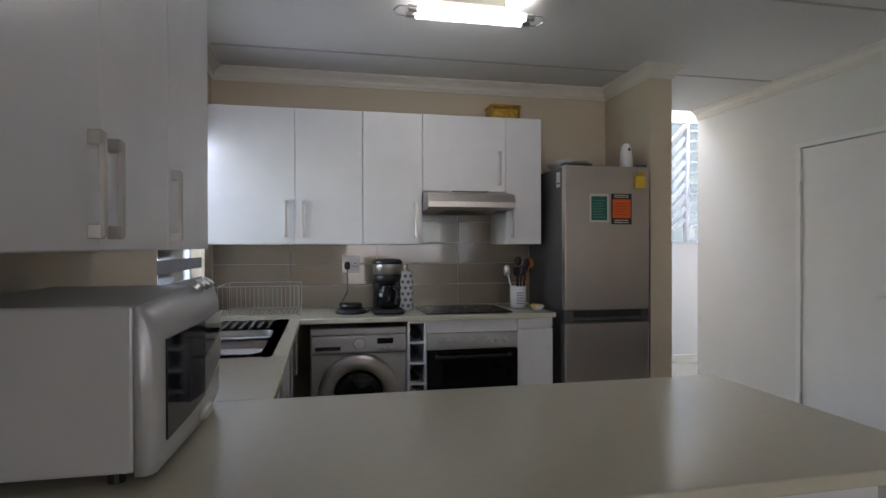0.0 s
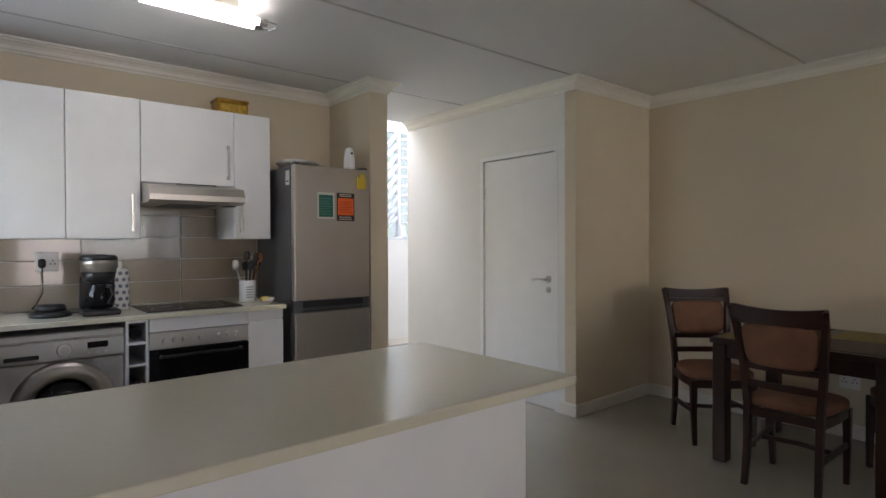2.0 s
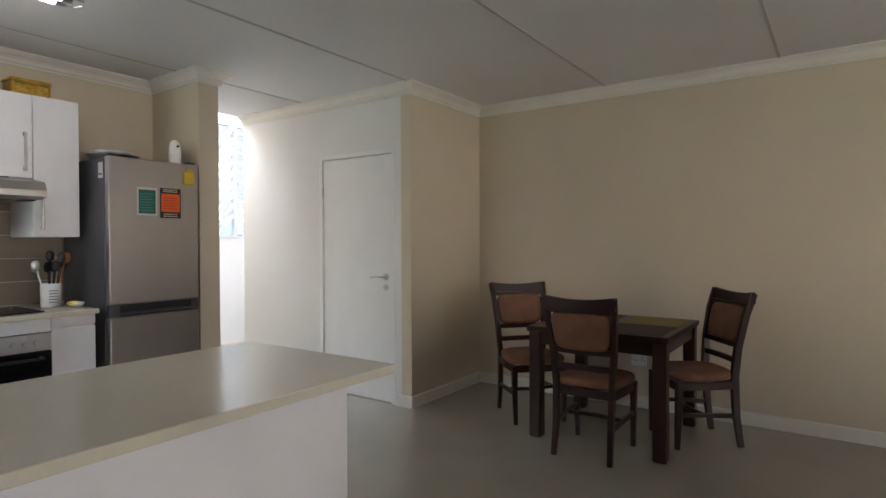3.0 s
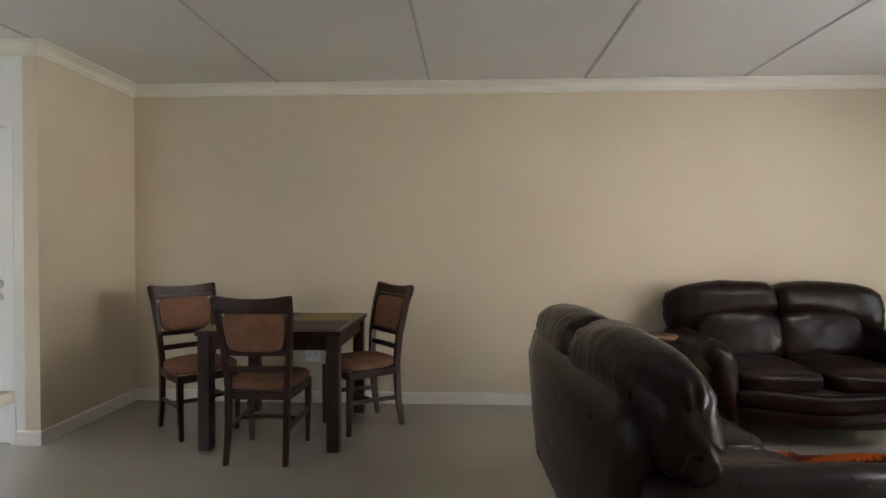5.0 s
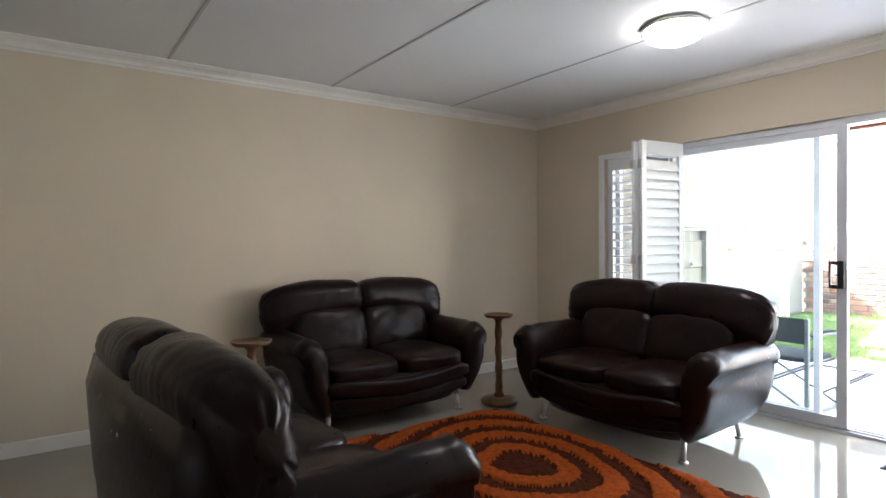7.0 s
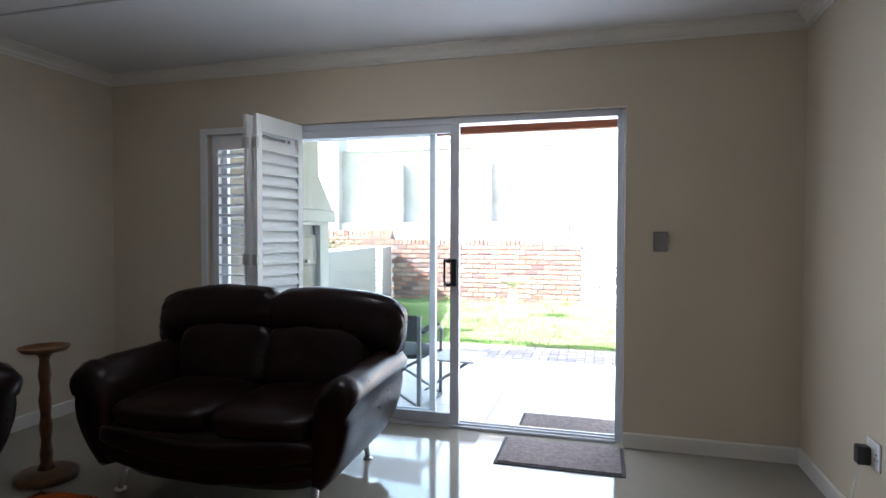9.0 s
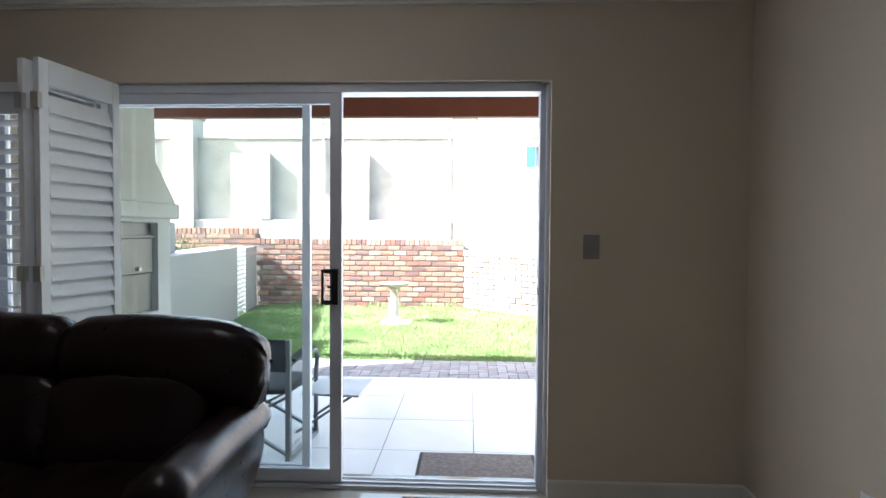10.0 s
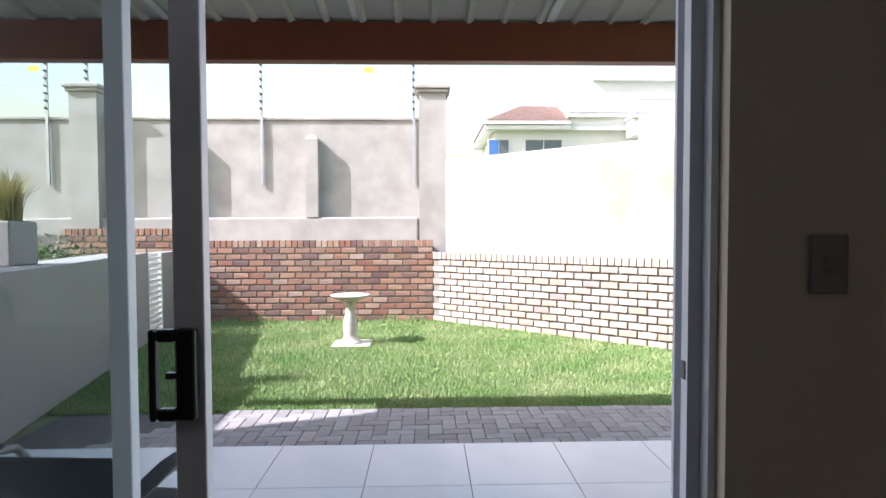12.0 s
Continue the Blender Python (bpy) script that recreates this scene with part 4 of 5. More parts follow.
def loveseat(m, label):
    u = thing("loveseat", m, label, "sofa", "leather loveseats")

    def nz(p, k=0.006):
        g = Vector(p)
        d = noise.noise(g * 7) + 0.5 * noise.noise(g * 19)
        return (p[0] + d * k, p[1] + d * k, p[2] + d * k * 0.7)

    # bowl-shaped base
    rings = []
    for z, hw, yf, yb in ((0.10, 0.46, 0.30, -0.36), (0.115, 0.54, 0.345, -0.40), (0.20, 0.60, 0.385, -0.42), (0.28, 0.64, 0.40, -0.43), (0.36, 0.645, 0.39, -0.43)):
        ring = []
        for k in range(48):
            t = 2 * math.pi * k / 48
            x = hw * math.copysign(abs(math.cos(t)) ** 0.35, math.cos(t))
            yy = (yf if math.sin(t) > 0 else -yb) * math.copysign(abs(math.sin(t)) ** 0.35, math.sin(t))
            ring.append(nz((x, yy + (0.035 * (1 - (x / hw) ** 2) if yy > 0 else 0), z), 0.004))
        rings.append(ring)
    part("base", loft(rings), M_leather, u, "", True)
    for z, h in ((0.305, 0.062), (0.205, 0.05)):
        part("front_roll", pillow((0, 0.385 - (0.305 - z) * 0.25, z), (0.585, 0.055, h), 0.5, 16, wrinkle=0.004, bend=lambda w: Vector((w.x, w.y + 0.035 * (1 - (w.x / 0.585) ** 2), w.z - 0.02 * math.cos(w.x * 5.3)))), M_leather, u, "", True)
    for s in (-1, 1):
        part("seat_cushion", pillow((s * 0.285, 0.07, 0.405), (0.285, 0.355, 0.075), 0.42, 16, wrinkle=0.006, bend=lambda w: Vector((w.x, w.y, w.z + 0.02 * (1 - (w.x / 0.285) ** 2) * (1 - (w.y / 0.355) ** 2)))), M_leather, u, "", True)
        part("back_cushion", pillow((s * 0.285, 0, 0), (0.305, 0.10, 0.20), 0.5, 16, wrinkle=0.006, m=pose(0, -0.235, 0.60, 14, 0, 0)), M_leather, u, "", True)
        part("head_roll", head_roll(s), M_leather, u, "", True).matrix_local = pose(0, -0.325, 0.845, 12, 0, 0)
        prof = [(0.555, 0.15), (0.55, 0.30), (0.555, 0.45), (0.565, 0.55), (0.60, 0.625), (0.66, 0.665), (0.70, 0.67), (0.745, 0.65), (0.775, 0.61), (0.78, 0.58), (0.765, 0.55), (0.742, 0.538), (0.745, 0.46), (0.728, 0.37), (0.695, 0.27), (0.65, 0.19), (0.60, 0.135)]
        rings = []
        for k, y in enumerate((-0.44, -0.42, -0.36, -0.28, -0.2, -0.12, -0.04, 0.04, 0.12, 0.2, 0.26, 0.30, 0.34, 0.375, 0.395, 0.41)):
            e = {0: 0.7, 1: 0.9, 14: 0.9, 15: 0.7, 13: 0.97}.get(k, 1.0)
            ruche = 0.010 * math.sin(y * 95) * max(0.0, (y - 0.12) / 0.27)
            ring = []
            for x, z in prof:
                q = (0.69 + (x - 0.69) * e, y, 0.42 + (z - 0.42) * e + (ruche if z > 0.56 else 0) - 0.05 * max(0, y) ** 2 * (1 if z > 0.5 else 0))
                q = nz(q, 0.006)
                ring.append((s * q[0], q[1], q[2]))
            rings.append(ring)
        part("armrest", loft(rings), M_leather, u, "", True)
        for y, sp in ((0.29, 0.03), (-0.34, -0.02)):
            foot = bar([(s * 0.53, y, 0.15), (s * 0.545, y + sp, 0.012)], 0.036, seg=14, taper=[1.1, 0.75])
            cyl(s * 0.545, y + sp, 0.001, 0.012, 0.028, seg=16, bm=foot)
            part("leg", foot, M_chrome, u, "chrome leg", True)
    # outer back panel
    rings = []
    for z, hw, y0 in ((0.13, 0.50, -0.38), (0.2, 0.58, -0.43), (0.35, 0.64, -0.455), (0.55, 0.68, -0.468), (0.72, 0.71, -0.47), (0.84, 0.70, -0.44)):
        rings.append([nz((hw * t, y0 - 0.02 * (1 - t * t), z), 0.004) for t in (-1, -0.8, -0.5, -0.2, 0.2, 0.5, 0.8, 1)] + [(hw * t, y0 + 0.12, z) for t in (1, 0.3, -0.3, -1)])
    part("back_panel", loft(rings), M_leather, u, "", True)
    return u


loveseat(pose(4.20, -1.97, 0, 0, 0, 90), "dark brown leather two-seat sofa against the wall")
loveseat(pose(2.78, -3.20, 0, 0, 0, 2), "dark brown leather two-seat sofa in front of the shutters")
loveseat(pose(2.50, -0.55, 0, 0, 0, 185), "dark brown leather two-seat sofa with its back to the dining table")


def pedestal(x, y, label):
    u = thing("pedestal_stand", pose(x, y, 0), label, "stand", "carved wooden stands")
    part("base", lathe([(0.135, 0.001), (0.148, 0.012), (0.148, 0.035), (0.12, 0.05), (0.045, 0.06)], 32), M_carved, u, "", True)
    part("column", lathe([(0.045, 0.06), (0.03, 0.09)] + [(0.028 + 0.004 * math.sin(k * 1.2), 0.1 + k * 0.0275) for k in range(21)] + [(0.03, 0.665), (0.05, 0.685)], 20), M_carved, u, "", True)
    part("tray_top", lathe([(0.05, 0.685), (0.105, 0.692), (0.12, 0.715), (0.115, 0.716), (0.10, 0.702), (0.005, 0.700)], 36), M_carved, u, "", True)
    return u


M_carved = mat("varnished_carved_wood", (0.20, 0.09, 0.029), 0.35, color2=(0.075, 0.033, 0.012), scale=16, bump=0.3, bump_scale=70)
pedestal(3.80, -2.86, "carved wooden pedestal stand in the corner between the sofas")
pedestal(3.77, -0.89, "carved wooden pedestal stand between sofa and wall")
pedestal(1.235, -0.465, "carved wooden pedestal stand with a remote control")
rem = thing("remote_control", pose(1.285, -0.487, 0.712, 0, 0, 52), "white remote control lying on the stand", "remote control")
part("body", box(-0.022, -0.075, 0, 0.022, 0.075, 0.018, 0.006, seg=2), M_door, rem)
for k in range(4):
    part("button", box(-0.012, -0.05 + k * 0.022, 0.0182, 0.012, -0.038 + k * 0.022, 0.0205), M_strip, rem)


def rug():
    M_or = mat("orange_shag", (0.44, 0.088, 0.012), 0.95, vary=0.35, scale=30, bump=0.9, bump_scale=220, spec=0.1)
    M_br = mat("brown_shag", (0.095, 0.024, 0.010), 0.95, vary=0.35, scale=30, bump=0.9, bump_scale=220, spec=0.1)
    b = bmesh.new()
    x0, x1, y0, y1 = 1.42, 3.68, -2.73, -1.14
    nx, ny = 188, 132
    rnd = random.Random(2)
    cx, cy = 2.72, -2.10

    def ring(x, y):
        a = math.atan2(y - cy, x - cx)
        r = math.hypot((x - cx) / 1.22, y - cy) * (1 + 0.05 * math.sin(3 * a + 0.7) + 0.03 * math.sin(5 * a))
        r += 0.012 * noise.noise(Vector((x * 14, y * 14, 0)))
        return r

    def orange(r):
        return r > 0.165 and ((r - 0.165) / 0.195) % 1.0 < 0.52

    rows = []
    for j in range(ny + 1):
        row = []
        for i in range(nx + 1):
            x, y = x0 + (x1 - x0) * i / nx, y0 + (y1 - y0) * j / ny
            r = ring(x, y)
            edge = min(i, nx - i, j, ny - j)
            z = 0.012 + (0.022 if orange(r) else 0.004) + 0.006 * noise.noise(Vector((x * 45, y * 45, 1))) + rnd.uniform(-0.004, 0.004)
            if edge == 0:
                z = 0.002
            elif edge == 1:
                z *= 0.7
            w = 0.012 * noise.noise(Vector((x * 9, y * 9, 3))) if edge < 2 else 0
            row.append(b.verts.new((x + rnd.uniform(-0.003, 0.003) + w, y + rnd.uniform(-0.003, 0.003) + w, z)))
        rows.append(row)
    for j in range(ny):
        for i in range(nx):
            f = b.faces.new((rows[j][i], rows[j][i + 1], rows[j + 1][i + 1], rows[j + 1][i]))
            c = f.calc_center_median()
            f.material_index = 0 if orange(ring(c.x, c.y)) else 1
    tagged(part("rug", b, [M_or, M_br], None, "", True), "shaggy rug of orange and brown wavy rings", "rug")


rug()


def dome_light():
    u = thing("ceiling_light", pose(2.285, -2.92, CZ), "round glowing glass ceiling light", "ceiling light")
    part("rim", lathe([(0.165, -0.001), (0.185, -0.012), (0.18, -0.028), (0.16, -0.03)], 40), M_chrome, u, "", True)
    part("shade", lathe([(0.175, -0.0305), (0.172, -0.05), (0.15, -0.08), (0.10, -0.102), (0.04, -0.11), (0.004, -0.111)], 40), emissive("lit_opal_glass", (1.0, 0.95, 0.84), DOME), u, "glowing opal glass bowl", True)
    for k in range(3):
        a = k * 2.094 + 0.5
        part("clip", box(-0.01, -0.008, -0.05, 0.01, 0.008, -0.025, 0.002), M_chrome, u).matrix_local = pose(0.176 * math.cos(a), 0.176 * math.sin(a), 0, 0, 0, math.degrees(a))


dome_light()

sw = thing("light_switch", pose(0.596, SY, 1.275, 0, 0, 180), "grey-white light switch plate beside the sliding door", "light switch")
M_sw = mat("aged_white_plastic", (0.27, 0.255, 0.23), 0.4)
part("plate", box(-0.04, -0.009, -0.06, 0.04, -0.0005, 0.06, 0.003), M_sw, sw)
part("rocker", box(-0.012, -0.013, -0.012, 0.012, -0.0095, 0.016, 0.002), M_sw, sw)
ws = socket(pose(LX, -3.28, 0.40, 0, 0, 90), "white double wall socket with a black plug")
pl = thing("plug", pose(LX + 0.009, -3.31, 0.385, 0, 0, 90), "black adaptor plugged into the wall socket", "plug")
part("plug_body", box(-0.025, -0.05, -0.04, 0.025, 0, 0.04, 0.008, seg=2), M_dark, pl)
part("cable", bar([(0, -0.03, -0.04), (0.02, -0.06, -0.12), (0.06, -0.09, -0.22), (0.12, -0.10, -0.33), (0.2, -0.08, -0.378), (0.4, -0.07, -0.380)], 0.006, seg=6), M_door, pl, "thin white cable")


# sliding door with its frame
def sliding_door():
    d = tagged(new("door_2"), "white aluminium sliding glass door standing half open", "sliding door", "", "structure")
    d.matrix_world = pose(0, SY + 4.33, 0)
    x0, x1, yo, yi, h = 0.802, 3.798, -4.475, -4.365, 2.098
    fr = box(x0, yo, 0.0, x0 + 0.016, yi, h)
    box(x0 + 0.0165, yo, 0.0, x0 + 0.045, yo + 0.012, h, bm=fr)
    box(x0 + 0.0165, -4.43, 0.0, x0 + 0.045, -4.40, h, bm=fr)
    box(x1 - 0.045, yo, 0, x1, yi, h, bm=fr)
    box(x0 + 0.0455, yo, h - 0.045, x1 - 0.0455, yi, h, bm=fr)
    part("door_frame", fr, M_alu, d)
    tr = box(x0 + 0.045, yo, 0.0, x1 - 0.045, yi, 0.018)
    box(x0 + 0.045, -4.40, 0.018, x1 - 0.045, -4.39, 0.03, bm=tr)
    box(x0 + 0.045, -4.45, 0.018, x1 - 0.045, -4.44, 0.03, bm=tr)
    part("track", tr, M_alu, d)

    def panel(name, a, c, y, sw_l, sw_r):
        p = box(a, y - 0.018, 0.031, a + sw_r, y + 0.018, h - 0.046, 0.002)
        box(c - sw_l, y - 0.018, 0.031, c, y + 0.018, h - 0.046, 0.002, bm=p)
        box(a + sw_r, y - 0.016, 0.031, c - sw_l, y + 0.016, 0.095, bm=p)
        box(a + sw_r, y - 0.016, h - 0.10, c - sw_l, y + 0.016, h - 0.046, bm=p)
        ob = part(name, p, M_alu, d)
        g = part("pane", box(a + sw_r, y - 0.003, 0.095, c - sw_l, y + 0.003, h - 0.10), M_glass, ob, "clear glass")
        g.visible_shadow = False
        return ob

    panel("fixed_panel", 2.042, x1 - 0.046, -4.445, 0.05, 0.042)
    leaf = panel("sliding_leaf", 1.861, 3.362, -4.390, 0.06, 0.062)
    b = box(1.872, -4.371, 0.965, 1.909, -4.345, 1.15, 0.004)
    box(1.909, -4.362, 1.125, 1.946, -4.340, 1.15, 0.004, bm=b)
    box(1.909, -4.362, 0.965, 1.946, -4.340, 0.99, 0.004, bm=b)
    box(1.947, -4.362, 0.965, 1.961, -4.338, 1.15, 0.004, bm=b)
    part("door_handle", b, M_dark, leaf, "black moulded pull handle")
    part("thumb_latch", box(1.909, -4.36, 1.05, 1.929, -4.345, 1.062), M_dark, leaf)
    part("keep", box(0.8475, -4.425, 1.02, 0.8495, -4.41, 1.06), M_dark, d)


sliding_door()
tb = box(3.80, SY, 0.0, 3.855, SY + 0.018, 2.10, 0.002)
box(3.10, SY, 2.052, 3.7995, SY + 0.018, 2.10, 0.002, bm=tb)
structure("trim_shutter_frame", tb, M_door, "white frame round the door opening")


# plantation shutters
def shutter(m, w, tilt, label, z1=2.055):
    u = thing("shutter_panel", m, label, "shutter", "plantation shutters")
    z0 = 0.03
    part("stile", box(0, -0.014, z0, 0.05, 0.014, z1, 0.002), M_door, u)
    part("stile", box(w - 0.05, -0.014, z0, w, 0.014, z1, 0.002), M_door, u)
    part("top_rail", box(0.0505, -0.013, z1 - 0.11, w - 0.0505, 0.013, z1), M_door, u)
    part("bottom_rail", box(0.0505, -0.013, z0, w - 0.0505, 0.013, z0 + 0.12), M_door, u)
    z = z0 + 0.155
    while z < z1 - 0.13:
        b = loft([[(x, 0.0445 * math.cos(a), 0.0055 * math.sin(a)) for a in (2 * math.pi * k / 10 for k in range(10))] for x in (0.052, w - 0.052)])
        part("slat", b, M_door, u).matrix_local = pose(0, 0, z, tilt, 0, 0)
        z += 0.0745
    for z in (0.35, 1.15, 1.9):
        part("hinge", box(-0.012, -0.02, z - 0.035, 0.012, 0.02, z + 0.035, 0.002), M_chrome, u)
    return u


shutter(pose(3.15, SY - 0.03, 0), 0.62, 12, "white plantation shutter panel over the door glass")
shutter(pose(3.07, -3.70, 0, 0, 0, -97), 0.475, 72, "white plantation shutter panel folded open into the room", 2.085)
shutter(pose(3.15, -3.71, 0, 0, 0, -99), 0.475, 72, "white plantation shutter panel folded behind another", 2.085)

M_mat = mat("grey_pink_door_mat", (0.30, 0.25, 0.235), 0.95, color2=(0.18, 0.145, 0.14), scale=40, bump=0.8, bump_scale=240)
for x, y, z, lb in ((0.80, -4.14, 0.0, "grey-pink door mat with a dark edge inside the door"), (0.78, -4.94, -0.088, "grey-pink door mat lying on the patio")):
    u = thing("door_mat", pose(x, y, z), lb, "door mat", "door mats")
    part("mat_field", box(0.02, 0.02, 0.004, 0.71, 0.41, 0.014, 0.003), M_mat, u)
    part("edging", box(0, 0, 0.001, 0.73, 0.43, 0.0065, 0.002), mat("rubber_edge", (0.05, 0.05, 0.05), 0.8), u)

# ---- outside ----
indoor = set(scene.objects)
M_grass_soil = mat("lawn_ground", (0.08, 0.13, 0.045), 0.95, color2=(0.16, 0.17, 0.08), scale=2.2, bump=0.5, bump_scale=90)
M_cement = mat("weathered_plaster", (0.42, 0.395, 0.37), 0.85, color2=(0.31, 0.29, 0.265), scale=2.6, bump=0.4, bump_scale=18)
M_white_plaster = mat("white_plaster", (0.58, 0.56, 0.54), 0.8, color2=(0.40, 0.37, 0.335), scale=0.9, bump=0.15, bump_scale=30)
M_stained_white = mat("stained_white_plaster", (0.50, 0.485, 0.46), 0.8, color2=(0.25, 0.225, 0.19), scale=0.8, bump=0.15, bump_scale=30)
M_grey_paint = mat("grey_painted_plaster", (0.32, 0.295, 0.285), 0.7, vary=0.06, scale=2, bump=0.15, bump_scale=60)
M_patio = mat("pale_patio_tile", (0.68, 0.68, 0.70), 0.2, vary=0.05, scale=3, random_piece=0.03)
M_paver = mat("grey_concrete_paver", (0.28, 0.255, 0.25), 0.85, vary=0.2, scale=9, bump=0.3, bump_scale=80, random_piece=0.18)
# mortar coloured dark to carry the shadow lying in the raked joints
M_mortar = mat("joint_shade_mortar", (0.17, 0.15, 0.135), 0.9, vary=0.12)
M_joint = mat("dark_joint_sand", (0.10, 0.09, 0.08), 0.95)
GZ = -0.12

g = box(-400, -400, GZ - 0.3, 400, -4.552, GZ)
box(-400, 6.702, GZ - 0.3, 400, 400, GZ, bm=g)
box(-400, -4.552, GZ - 0.3, -0.702, 6.702, GZ, bm=g)
box(6.002, -4.552, GZ - 0.3, 400, 6.702, GZ, bm=g)
structure("ground", g, M_grass_soil, "mown green lawn")


def brick_mat(name, c1, c2, stops):
    m = mat(name, c1, 0.85, color2=c2, scale=11, bump=0.4, bump_scale=60)
    n, l = m.node_tree.nodes, m.node_tree.links
    info = n.new("ShaderNodeObjectInfo")
    ramp = n.new("ShaderNodeValToRGB")
    e = ramp.color_ramp.elements
    e[0].position, e[0].color = 0.0, (*stops[0], 1)
    e[1].position, e[1].color = 1.0, (*stops[-1], 1)
    for k, c in enumerate(stops[1:-1]):
        e.new((k + 1) / (len(stops) - 1)).color = (*c, 1)
    l.new(info.outputs["Random"], ramp.inputs[0])
    mx = n.new("ShaderNodeMix")
    mx.data_type, mx.blend_type = "RGBA", "MIX"
    mx.inputs[0].default_value = 0.82
    old = n["Principled BSDF"].inputs["Base Color"].links[0].from_socket
    l.new(old, mx.inputs[6])
    l.new(ramp.outputs[0], mx.inputs[7])
    l.new(mx.outputs[2], n["Principled BSDF"].inputs["Base Color"])
    return m


M_brick = brick_mat("clinker_brick", (0.29, 0.13, 0.095), (0.17, 0.085, 0.072), ((0.24, 0.12, 0.085), (0.33, 0.20, 0.14), (0.13, 0.085, 0.08), (0.37, 0.23, 0.15), (0.24, 0.10, 0.07), (0.36, 0.26, 0.19), (0.13, 0.075, 0.072), (0.31, 0.17, 0.11), (0.40, 0.32, 0.26)))
# paler copy of the brick: the side wall's strong sun is in its colour
M_brick_sunlit = brick_mat("sunlit_clinker_brick", (0.38, 0.34, 0.29), (0.30, 0.25, 0.21), ((0.36, 0.32, 0.27), (0.33, 0.25, 0.19), (0.40, 0.36, 0.32), (0.24, 0.20, 0.19), (0.43, 0.39, 0.34), (0.36, 0.28, 0.22), (0.44, 0.41, 0.37)))
brick_meshes = []
rb = random.Random(11)
for k in range(4):
    me = bpy.data.meshes.new("brick")
    b = box(0.011, -0.014, 0.010, 0.234, 0.02, 0.0855, 0.005)
    for v in b.verts:
        v.co += Vector((rb.uniform(-0.003, 0.003), rb.uniform(-0.003, 0.002), rb.uniform(-0.003, 0.003)))
    b.to_mesh(me)
    b.free()
    me.materials.append(M_brick)
    brick_meshes.append(me)
soldier = bpy.data.meshes.new("brick")
b = box(0.006, -0.014, 0.006, 0.088, 0.08, 0.112, 0.005)
b.to_mesh(soldier)
b.free()
soldier.materials.append(M_brick)


sunlit_meshes = []
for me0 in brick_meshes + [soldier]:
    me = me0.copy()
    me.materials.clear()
    me.materials.append(M_brick_sunlit)
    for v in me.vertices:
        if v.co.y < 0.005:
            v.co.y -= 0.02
    sunlit_meshes.append(me)


def brick_wall(name, m, length, courses, label, skip=0.0, meshes=None, cap=None, mortar=None):
    """A garden wall whose face is the plane y = 0 of m, looking along -y."""
    top = courses * 0.0995
    w = structure(name, box(0, 0.001, -0.1, length, 0.22, top), mortar or M_mortar, label)
    w.matrix_world = m
    for c in range(courses):
        x = skip - (0.1225 if c % 2 else 0.0)
        while x < length - 0.03:
            if x >= skip - 0.12:
                ob = new("brick", (meshes or brick_meshes)[rb.randrange(4)])
                ob.parent = w
                ob.location = (x, 0.0, c * 0.0995)
                if x + 0.24 > length:
                    ob.scale = ((length - x) / 0.245, 1, 1)
                if x < 0:
                    ob.location.x, ob.scale = 0, ((0.245 + x) / 0.245, 1, 1)
            x += 0.245
    x = skip
    while x < length - 0.05:
        ob = new("brick", cap or soldier)
        ob.parent = w
        ob.location = (x, 0.0, top)
        x += 0.094
    return w


# face towards the house: local -y must look along world +y
brick_wall("wall_brick_back", pose(5.35, -12.3, GZ, 0, 0, 180), 4.05, 12, "weathered red clinker brick garden wall")
brick_wall("wall_brick_far", pose(9.6, -12.31, GZ, 0, 0, 180), 4.25, 14, "taller stretch of red brick garden wall", 2.4)
# the side wall's mortar also has its joint shadow in the colour
brick_wall("wall_brick_side", pose(1.30, -12.3, GZ, 0, 0, 180 - 40), 5.0, 10, "clinker brick garden wall coloured pale for the strong sun", 0.0, sunlit_meshes[:4], sunlit_meshes[4], mat("joint_shade_grey", (0.19, 0.175, 0.16), 0.9))


